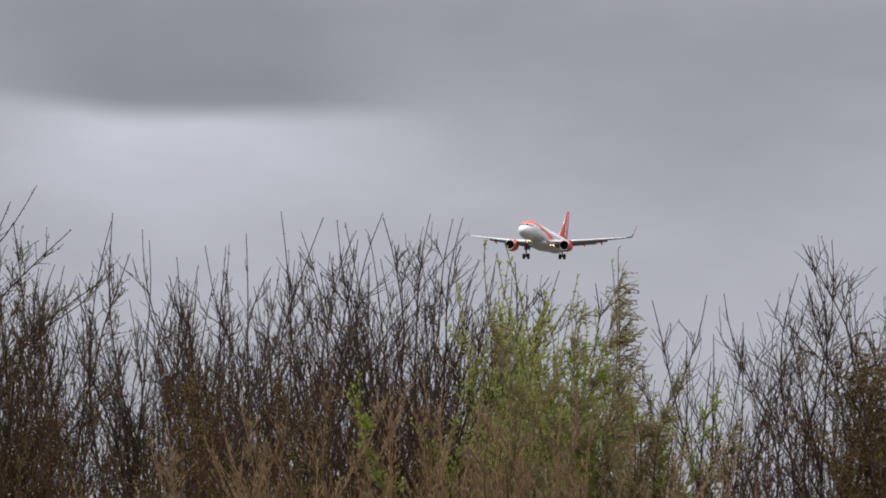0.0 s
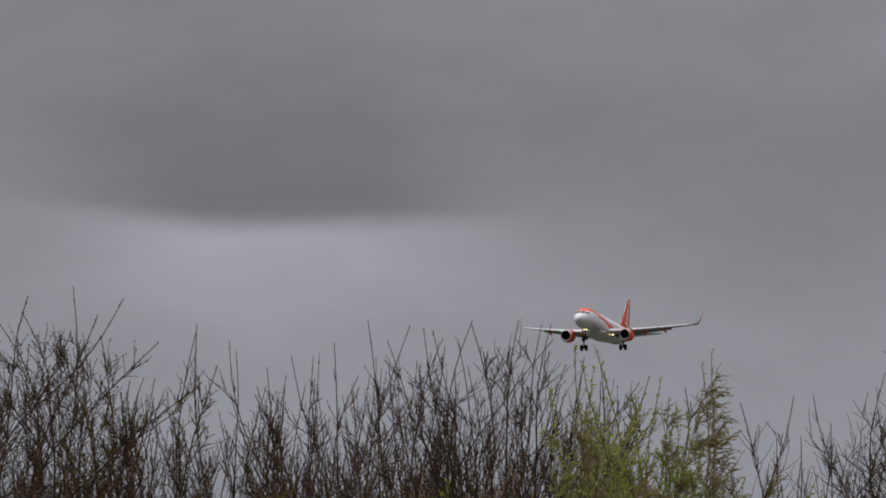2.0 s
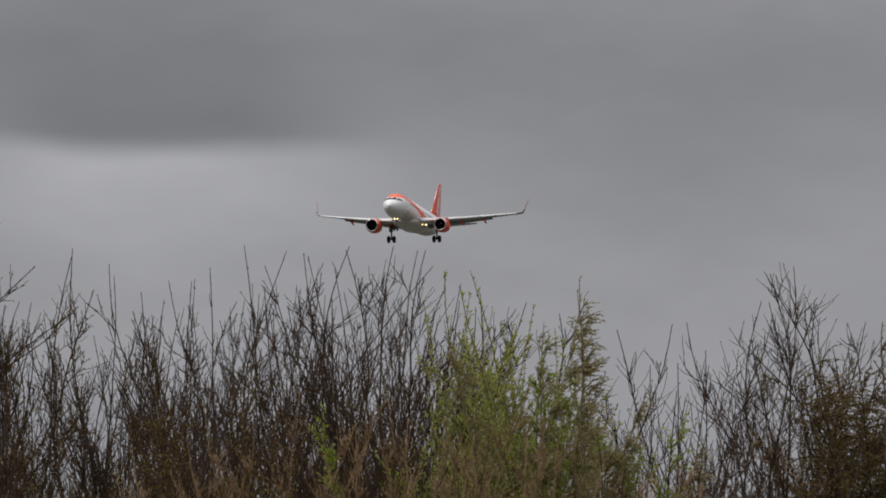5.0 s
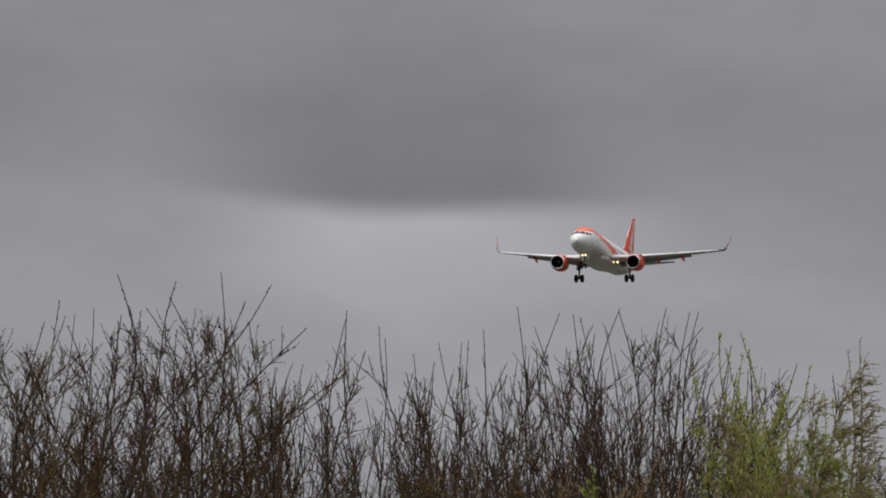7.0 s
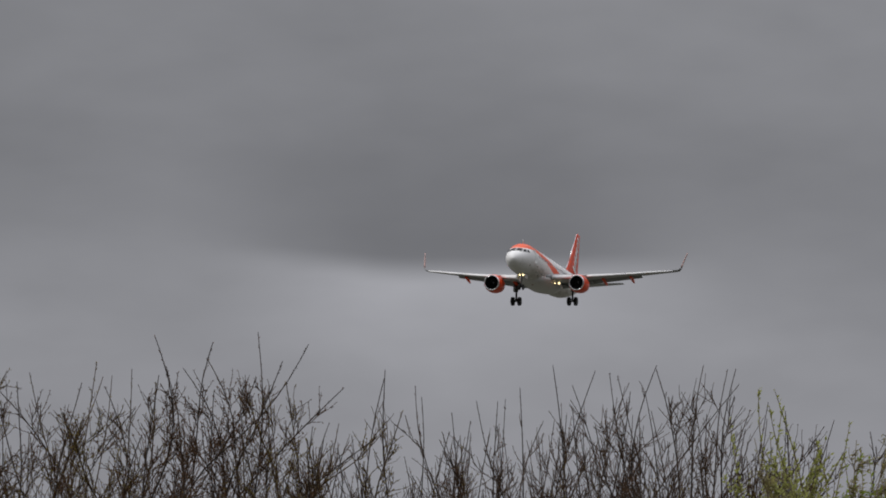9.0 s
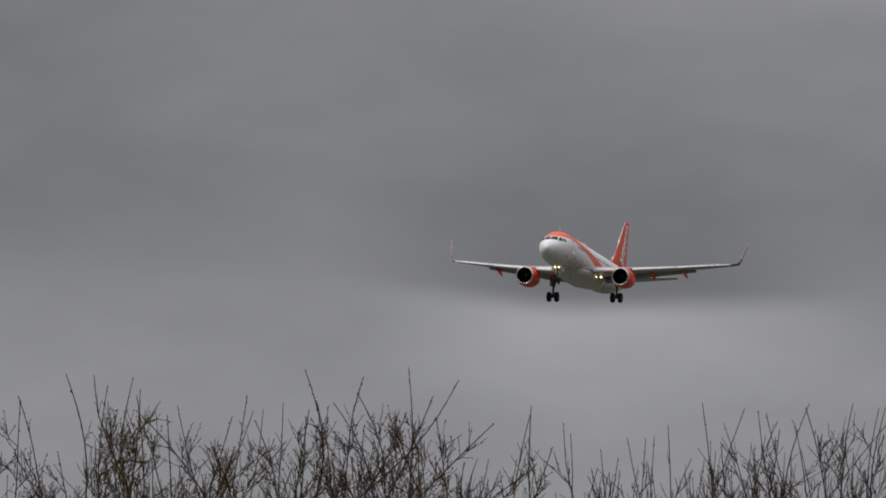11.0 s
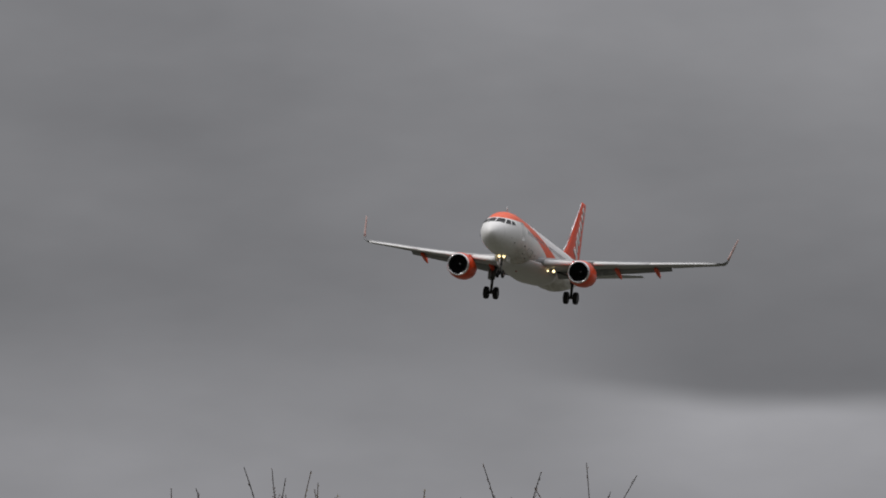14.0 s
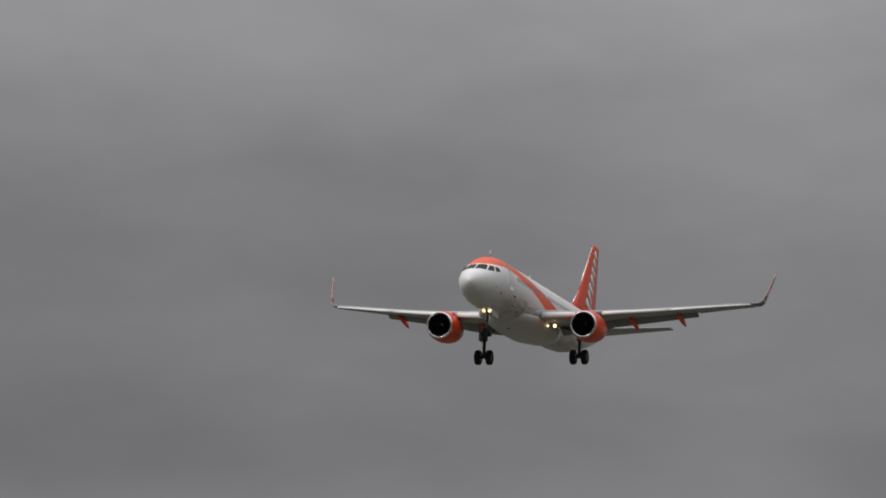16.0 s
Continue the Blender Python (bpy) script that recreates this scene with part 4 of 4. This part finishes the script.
def flap(y0, y1, side, droop=24.0, drop=-0.03):
    """The lowered trailing edge."""
    loops = []
    for i in range(5):
        y, x, c, t, z = wing_at(y0 + (y1 - y0) * i / 4)
        lead = Vector((x - c * 0.83, y, z - drop - 0.02 * c))
        d, a = min(c * 0.26, 1.25), radians(droop)
        pts = []
        for cc, tt in FOIL:
            px, pz = -cc * d, tt * 0.16
            pts.append(lead + Vector((px * math.cos(a) + pz * -math.sin(a), 0, px * math.sin(a) + pz * math.cos(a))))
        loops.append(pts)
    return mirrored(rings(loops), side)


def sharklet(side, first, last):
    """The upturned, swept wing tip, between two of its sections."""
    loops = []
    y, z, x = 17.0, 0.98, -7.4
    for k in range(9):
        a = k / 8
        bend = radians(8 + 71 * min(1.0, max(0.0, a - 0.12) * 3.0))
        if k:
            step = 0.29 if a < 0.5 else 0.46
            y, z, x = y + step * math.cos(bend), z + step * math.sin(bend), x - step * 0.72
        chord = 1.65 - 0.75 * min(1.0, a * 2.5) - 0.45 * a
        loops.append(foil((x, y, z), chord, 0.15 - 0.10 * a, (0, -math.sin(bend), math.cos(bend))))
    return mirrored(rings(loops[first:last + 1]), side)


def fairing(y, side, size=1.0):
    """A flap track fairing: a canoe that hangs down behind the wing."""
    _, x, c, t, z = wing_at(y)
    loops = []
    for k, (a, r) in enumerate([(0, 0.03), (0.12, 0.13), (0.35, 0.20), (0.6, 0.21), (0.82, 0.14), (1.0, 0.02)]):
        px = x - c * 0.50 - a * 3.1 * size
        pz = z - 0.24 - (max(0.0, a - 0.35) ** 1.2) * 0.75 * size
        loops.append([(px, y + r * 0.85 * size * math.cos(q), pz + r * 1.25 * size * math.sin(q)) for q in [2 * math.pi * j / 10 for j in range(10)]])
    return mirrored(rings(loops), side)


def build_engine(parent, side):
    """A large turbofan in an orange cowl with a bare lip. Its front is at x 1.45."""
    m = pose(1.45, 5.78 * side, -2.06, 0, 2.0, 0)
    engine = part_of("engine", *turned([(-0.22, 1.06), (-0.5, 1.14), (-1.1, 1.21), (-1.9, 1.21), (-2.7, 1.13), (-3.55, 0.96), (-3.57, 0.92), (-2.4, 0.92)], 40), PAINT_ORANGE, parent, "orange engine cowl", m=m)
    part_of("intake_lip", *turned([(-0.22, 1.062), (-0.1, 1.03), (0.0, 0.975), (0.0, 0.945), (-0.08, 0.90), (-0.22, 0.88)], 40), BARE_METAL, engine, "bright bare metal intake lip")
    part_of("intake_duct", *turned([(-0.22, 0.88), (-0.6, 0.89), (-1.15, 0.90), (-1.16, 0.1)], 32), DARK, engine)
    pts = []
    for r, w, tw in ((0.26, 0.05, 0.5), (0.55, 0.075, 0.8), (0.85, 0.10, 1.1)):
        for sgn in (-1, 1):
            b = sgn * w / r * 0.55 * math.sin(tw)
            pts.append((-0.98 + sgn * 0.1 * math.cos(tw), r * math.cos(b), r * math.sin(b)))
    thick = [(x - 0.012, y, z) for x, y, z in pts]
    blade = mesh_of("fan_blade", pts + thick, [(0, 1, 3, 2), (2, 3, 5, 4), (6, 8, 9, 7), (8, 10, 11, 9), (0, 2, 8, 6), (2, 4, 10, 8), (1, 7, 9, 3), (3, 9, 11, 5), (4, 5, 11, 10)], FAN)
    for k in range(24):
        ob = new("fan_blade", blade)
        ob.parent, ob.matrix_basis = engine, pose(0, 0, 0, 15 * k, 0, 0)
    part_of("spinner", *turned([(-0.62, 0.01), (-0.68, 0.08), (-0.8, 0.17), (-0.95, 0.25), (-1.1, 0.27)], 20), FAN, engine, "dark conical spinner")
    part_of("spinner_mark", *joined(*[rod((-0.68 - 0.02 * k, 0.07 * math.cos(0.5 + k * 0.35) * (1 + k * 0.25), 0.07 * math.sin(0.5 + k * 0.35) * (1 + k * 0.25)), (-0.70 - 0.02 * k, 0.075 * math.cos(0.85 + k * 0.35) * (1.2 + k * 0.25), 0.075 * math.sin(0.85 + k * 0.35) * (1.2 + k * 0.25)), 0.02, sides=6) for k in range(4)]), PAINT_WHITE, engine, "white spiral mark")
    part_of("exhaust", *turned([(-3.0, 0.62), (-3.6, 0.6), (-4.3, 0.45), (-4.3, 0.40), (-3.9, 0.3), (-4.7, 0.03)], 24), STEEL, engine, "grey metal exhaust cone")
    part_of("strake", *slab(-1.3, -0.82 * side, 0.92, 1.0, 0.03, 0.34), PAINT_ORANGE, engine)
    _, x, c, t, z = wing_at(5.75)
    loops = []
    for px, z0, z1, w in ((0.3, -1.02, -0.92, 0.05), (-0.5, -1.1, -0.75, 0.16), (-1.6, -1.2, -0.62, 0.2), (-3.0, -1.5, -0.75, 0.2), (-4.2, -1.25, -0.85, 0.05)):
        loops.append([(px, 5.75 * side - w, z0), (px, 5.75 * side + w, z0), (px, 5.75 * side + w * 0.7, z1), (px, 5.75 * side - w * 0.7, z1)])
    part_of("pylon", *rings(loops), PAINT_WHITE, parent, smooth=False)


def build_wheel(parent, centre, radius, width):
    """A tyre with a rim, its axle along y."""
    prof = [(-0.5, 0.62), (-0.5, 0.78), (-0.44, 0.93), (-0.26, 1.0), (0.26, 1.0), (0.44, 0.93), (0.5, 0.78), (0.5, 0.62)]
    v, f = turned([(a * width, b * radius) for a, b in prof], 28)
    quarter = pose(*centre, 0, 0, 90)
    part_of("tyre", v, f, RUBBER, parent, "black rubber tyre", m=quarter)
    part_of("rim", *turned([(-0.42 * width, 0.05 * radius), (-0.42 * width, 0.3 * radius), (-0.3 * width, 0.5 * radius), (-0.45 * width, 0.63 * radius), (0.45 * width, 0.63 * radius), (0.3 * width, 0.5 * radius), (0.42 * width, 0.3 * radius), (0.42 * width, 0.05 * radius)], 24), STEEL, parent, "grey metal rim", m=quarter)


def build_gear(parent):
    for side in (-1, 1):
        y = 3.86 * side
        leg = part_of("main_gear", *joined(rod((-4.68, y - 0.15 * side, -0.9), (-4.60, y, -2.35), 0.23), rod((-4.60, y, -2.3), (-4.58, y, -3.72), 0.135), rod((-4.58, y - 0.42, -3.66), (-4.58, y + 0.42, -3.66), 0.11),
                      rod((-4.64, y, -1.75), (-4.68, y - 1.75 * side, -1.2), 0.075), rod((-4.33, y, -2.4), (-4.23, y, -3.0), 0.04), rod((-4.23, y, -3.0), (-4.50, y, -3.6), 0.04)), STEEL, parent, "grey steel landing gear leg")
        part_of("gear_door", *slab(-4.68, y + 0.30 * side, -1.75, 1.25, 0.06, 1.3), PAINT_GREY, leg, "grey gear door")
        for off in (-0.46, 0.46):
            build_wheel(leg, (-4.58, y + off, -3.66), 0.585, 0.43)
    nose = part_of("nose_gear", *joined(rod((7.8, 0, -1.7), (7.88, 0, -2.9), 0.11), rod((7.88, 0, -2.85), (7.93, 0, -3.72), 0.07), rod((7.93, -0.3, -3.72), (7.93, 0.3, -3.72), 0.07), rod((7.85, 0, -2.3), (9.2, 0, -1.75), 0.06), rod((8.03, 0, -2.95), (8.18, 0, -3.3), 0.03), rod((8.18, 0, -3.3), (7.98, 0, -3.65), 0.03)), STEEL, parent, "grey steel nose gear leg")
    for off in (-0.25, 0.25):
        build_wheel(nose, (7.93, off, -3.72), 0.38, 0.22)
        part_of("gear_door", *slab(7.55, off * 2.1, -2.25, 1.5, 0.04, 0.55), PAINT_WHITE, nose, "white nose gear door")
        part_of("landing_lamp", *turned([(0.0, 0.01), (0.03, 0.09), (-0.02, 0.125), (-0.12, 0.09), (-0.15, 0.02)], 16), LAMP_WHITE, nose, "glowing warm white lamp", m=pose(8.08, off * 0.9, -2.1))
    part_of("wing_lamp", *turned([(0.0, 0.01), (0.03, 0.10), (-0.02, 0.135), (-0.12, 0.09), (-0.15, 0.02)], 16), LAMP_WHITE, parent, "glowing warm white lamp", m=pose(-0.9, 2.86, -1.8))
    part_of("lamp_bracket", *rod((-1.0, 2.86, -1.8), (-1.2, 2.86, -1.3), 0.05), STEEL, parent)
    part_of("turnoff_lamp", *turned([(0.0, 0.01), (0.03, 0.06), (-0.02, 0.085), (-0.12, 0.02)], 12), LAMP_WHITE, parent, "small glowing lamp", m=pose(-0.9, 2.3, -1.8))
    part_of("lamp_bracket", *rod((-1.0, 2.3, -1.8), (-1.2, 2.3, -1.3), 0.04), STEEL, parent)
    part_of("beacon", *turned([(0.12, 0.01), (0.08, 0.09), (0.0, 0.12), (-0.1, 0.1), (-0.12, 0.02)], 12), BEACON_GLASS, parent, "dark red beacon glass", m=pose(2.0, 0, -2.42))


def build_airliner():
    plane = tagged(new("airliner"), "white and orange twin-engine airliner landing with wheels down", "airplane")
    loops = []
    sides = 56
    stations = [s for s, *_ in FUSELAGE]
    dense = sorted(set(stations + [0.05, 0.25, 0.65, 1.2, 1.85, 2.6, 3.5, 4.6, 7.5, 10.5, 13.5, 16.5, 19.5, 22.5, 25, 27, 29, 31, 33, 35, 36.6]))
    for s in dense:
        loop = []
        for j in range(sides):
            loop.append(on_hull(s, 360 * j / sides))
        loops.append(loop)
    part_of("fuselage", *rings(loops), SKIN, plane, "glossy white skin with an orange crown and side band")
    # cockpit glazing: three panes on each side, in a white surround
    for sgn in (-1, 1):
        for pane in (((0.05, 0.50), (0.80, 0.47), (0.72, 0.95), (0.05, 0.98)), ((0.90, 0.46), (1.28, 0.47), (1.08, 0.91), (0.82, 0.94)), ((1.35, 0.48), (1.54, 0.54), (1.34, 0.85), (1.16, 0.90))):
            part_of("cockpit_window", *skin_patch([on_front(y * sgn, z) for y, z in pane], 0.02), PANE, plane, "dark cockpit pane")
    # cabin windows and doors
    for sgn in (-1, 1):
        for k in range(44):
            s = 6.6 + 0.533 * k
            if k in (13, 14, 15, 16) and k % 2:
                continue
            v, f = skin_patch([(s - 0.12, 70 * sgn), (s + 0.12, 70 * sgn), (s + 0.12, 80 * sgn), (s - 0.12, 80 * sgn)], 0.014, 2)
            part_of("cabin_window", v, f, CABIN_PANE, plane)
        for s in (4.95, 31.0):
            part_of("cabin_door", *skin_patch([(s - 0.42, 55 * sgn), (s + 0.42, 55 * sgn), (s + 0.42, 104 * sgn), (s - 0.42, 104 * sgn)], 0.016, 5), PAINT_WHITE, plane, "white cabin door")
    # belly fairing
    loops = []
    for x, w, h in ((3.8, 0.3, 0.1), (2.8, 1.5, 0.42), (1.2, 2.15, 0.62), (-1.5, 2.3, 0.7), (-4.5, 2.25, 0.68), (-7.0, 1.6, 0.42), (-8.4, 0.3, 0.1)):
        loops.append([(x, w * math.sin(a), -1.52 - (h + 0.42) * math.cos(a) * (1 if math.cos(a) > 0 else 0.3)) for a in [2 * math.pi * j / 28 for j in range(28)]])
    part_of("belly_fairing", *rings(loops), PAINT_BELLY, plane, "pale grey belly fairing")
    # scoops and vents under the forward hull
    for sgn in (-1, 1):
        for s, turn, w, h in ((3.3, 118, 0.10, 3.0), (6.2, 112, 0.22, 3.0), (7.0, 132, 0.12, 3.0), (8.6, 138, 0.14, 4.0), (9.5, 126, 0.10, 3.0), (11.4, 141, 0.16, 3.0), (10.6, 118, 0.08, 2.5)):
            part_of("hull_vent", *skin_patch([(s - w, turn * sgn), (s + w, turn * sgn), (s + w, (turn + h) * sgn), (s - w, (turn + h) * sgn)], 0.012, 1), DARK, plane, "small dark vent")
        # edge of the forward hold door
        for s0, s1, t0, t1 in ((7.6, 9.4, 112, 113), (7.6, 9.4, 146, 147), (7.57, 7.62, 112, 147), (9.38, 9.43, 112, 147)):
            part_of("door_seam", *skin_patch([(s0, t0 * sgn), (s1, t0 * sgn), (s1, t1 * sgn), (s0, t1 * sgn)], 0.01, 4), PAINT_GREY, plane, "grey door seam")
    for side in (-1, 1):
        wing = part_of("wing", *wing_box(side), PAINT_GREY, plane, "light grey wing")
        part_of("slat", *slat(2.35, 4.95, side), PAINT_WHITE, wing, "white leading edge slat")
        part_of("slat", *slat(6.5, 11.2, side), PAINT_WHITE, wing, "white leading edge slat")
        part_of("slat", *slat(11.22, 16.8, side), PAINT_WHITE, wing, "white leading edge slat")
        part_of("flap", *flap(2.2, 6.37, side), FLAP_GREY, wing, "lowered grey flap")
        part_of("flap", *flap(6.4, 12.6, side), FLAP_GREY, wing, "lowered grey flap")
        part_of("aileron", *flap(12.7, 16.7, side, 3.0, -0.08), FLAP_GREY, wing)
        for y, k in ((3.9, 1.1), (7.9, 1.05), (11.3, 1.0)):
            part_of("flap_fairing", *fairing(y, side, k), PAINT_ORANGE, wing, "orange flap track fairing")
        part_of("winglet_root", *sharklet(side, 0, 3), FLAP_GREY, wing, "dark grey winglet root")
        part_of("winglet", *sharklet(side, 3, 8), PAINT_FADED, wing, "faded orange upturned winglet")
        build_engine(plane, side)
        loops = [foil((-18.6 - 0.62 * y, y * side, 0.92 + 0.115 * y), 3.9 - 0.42 * y, 0.42 - 0.05 * y) for y in (0.3, 1.5, 3.5, 5.6, 6.22)]
        part_of("stabiliser", *rings(loops), PAINT_GREY, plane, "pale grey horizontal stabiliser")
    # fin
    loops = [foil((x, 0, z), c, t, (0, 1, 0)) for x, c, t, z in ((-13.9, 8.3, 0.25, 1.85), (-15.8, 6.4, 0.5, 2.5), (-17.2, 5.2, 0.46, 3.75), (-19.2, 3.35, 0.34, 6.1), (-20.8, 1.95, 0.22, 7.95), (-21.05, 1.6, 0.12, 8.14))]
    fin = part_of("fin", *rings(loops), PAINT_ORANGE, plane, "orange tail fin with white lettering bars")
    # the lettering on the fin, as plain white shapes that follow its slope
    for side in (-1, 1):
        for k in range(7):
            z0 = 2.9 + 0.73 * k
            lead = -16.3 - 0.89 * (z0 - 2.85)
            mid = lead - 0.52 * (6.0 - 0.84 * (z0 - 2.85))
            w = (1.7, 1.35, 1.5, 1.2, 1.3, 1.0, 1.0)[k] * (1 - 0.03 * k)
            v, f = slab(0, 0, 0, w, 0.05, (0.5, 0.42, 0.5, 0.55, 0.42, 0.5, 0.45)[k])
            part_of("lettering_bar", v, f, PAINT_WHITE, fin, "white lettering bar", m=pose(mid, side * (0.262 - 0.022 * k), z0, 0, -38 + (14, -10, 8, -6, 12, -8, 4)[k], 0))
    part_of("fin_edge", *joined(rod((-15.6, 0, 2.5), (-17.18, 0, 3.75), 0.05), rod((-17.18, 0, 3.75), (-20.77, 0, 7.95), 0.05)), BARE_METAL, fin, "bare metal leading edge")
    # aerials
    part_of("aerial", *rings([foil((8.0, 0, 2.18), 0.45, 0.06, (0, 1, 0)), foil((7.85, 0, 2.6), 0.22, 0.04, (0, 1, 0))]), PAINT_WHITE, plane)
    part_of("aerial", *rings([foil((-3.0, 0, 2.18), 0.45, 0.06, (0, 1, 0)), foil((-3.15, 0, 2.55), 0.22, 0.04, (0, 1, 0))]), PAINT_WHITE, plane)
    for sgn in (-1, 1):
        part_of("probe", *rod(on_hull(2.3, 105 * sgn, 0.0), on_hull(2.05, 105 * sgn, 0.14), 0.03, 0.015), STEEL, plane)
    build_gear(plane)
    return plane


airliner = build_airliner()


# ---- what moves ----
# seconds, place of the airliner, then its heading off the line of sight, pitch against that line, and bank (degrees)
AIRLINER_ROWS = [
    (0.0, 50.65, 1623.76, 133.04, 15.53, 7.58, -2.28),
    (0.5, 48.36, 1591.31, 130.83, 16.19, 7.92, -3.21),
    (1.0, 46.00, 1558.86, 128.80, 16.52, 8.21, -4.15),
    (1.5, 43.53, 1526.41, 127.11, 16.19, 8.39, -3.54),
    (2.0, 41.04, 1493.99, 125.46, 16.02, 8.44, -1.64),
    (2.5, 38.82, 1461.60, 124.14, 16.08, 8.47, 0.66),
    (3.0, 36.23, 1429.24, 123.11, 16.05, 8.25, 1.76),
    (5.5, 21.45, 1268.01, 113.66, 13.78, 8.41, -1.88),
    (6.0, 17.60, 1235.86, 111.75, 13.82, 8.92, 1.66),
    (6.5, 13.81, 1203.81, 109.94, 13.96, 8.85, 1.26),
    (7.0, 10.38, 1171.84, 108.29, 14.14, 8.73, -1.88),
    (7.5, 6.82, 1139.97, 106.92, 14.31, 8.57, -3.82),
    (8.0, 3.74, 1108.27, 105.05, 14.01, 8.59, -4.52),
    (8.5, 0.04, 1076.69, 103.59, 14.18, 8.72, -3.32),
    (9.0, -3.61, 1045.25, 102.02, 14.34, 8.82, -2.72),
    (9.5, -6.48, 1013.93, 100.46, 14.69, 8.71, -1.79),
    (12.0, -21.94, 857.96, 92.29, 16.13, 8.84, -3.95),
    (12.5, -24.44, 826.73, 90.99, 15.54, 9.06, -1.46),
    (13.0, -28.32, 795.41, 89.71, 15.23, 9.07, -0.99),
    (13.5, -31.32, 764.00, 87.99, 14.61, 9.17, -1.83),
    (14.0, -34.46, 732.43, 86.29, 14.06, 8.64, -5.42),
    (14.5, -37.86, 700.77, 85.10, 13.91, 7.94, -6.97),
    (15.0, -41.21, 669.25, 83.46, 14.33, 8.41, -5.56),
    (15.5, -44.89, 637.88, 81.89, 15.20, 9.29, -1.45),
    (16.0, -48.51, 606.58, 80.36, 16.37, 9.37, -2.43),
]

def airliner_pose(x, y, z, yaw, pitch, bank):
    toward = (Vector(EYE) - Vector((x, y, z))).normalized()
    right = Vector((0, 0, 1)).cross(toward).normalized()
    up = toward.cross(right)
    base = Matrix((right, up, toward)).transposed()
    turn = Matrix.Rotation(radians(bank), 3, "Z") @ Matrix.Rotation(-radians(pitch), 3, "X") @ Matrix.Rotation(-radians(yaw), 3, "Y")
    own = Matrix(((0, 1, 0), (0, 0, 1), (1, 0, 0)))
    return Matrix.Translation((x, y, z)) @ (base @ turn @ own).to_4x4()


# how far each kind of tree leans with the gusts, degrees
SWAY = {"bare": 0.22, "coppice": 0.25, "brown_coppice": 0.25, "tan_coppice": 0.25, "crown": 0.2, "wand": 0.35, "olive": 0.22, "fresh": 0.5, "bright": 0.3, "willow": 0.8, "dark": 0.5, "pale_birch": 0.5}


def sway_rows(tree, reach, seed):
    """A slow rocking about the foot, stronger in the gusts that come from the left."""
    rng = random.Random(seed)
    a, b, c = (rng.uniform(0, 6.28) for _ in range(3))
    p, q = rng.uniform(2.2, 3.0), rng.uniform(0.9, 1.3)
    base = tree.matrix_basis.copy()
    rows = []
    for k in range(33):
        t = 0.5 * k
        gust = 0.6 + 0.4 * math.sin(t / 5.0 * 6.28 + 0.6)
        x = reach * gust * (0.65 * math.sin(t / p * 6.28 + a) + 0.35 * math.sin(t / q * 6.28 + b))
        y = reach * 0.5 * gust * math.sin(t / p * 6.28 + c)
        rows.append((t, base @ pose(0, 0, 0, y, x, 0)))
    return rows


def motions():
    for number, (kind, tree) in enumerate(planted):
        if kind in SWAY:
            walk(tree, sway_rows(tree, SWAY[kind], number))
    walk(airliner, [(t, airliner_pose(*row)) for t, *row in AIRLINER_ROWS])


motions()
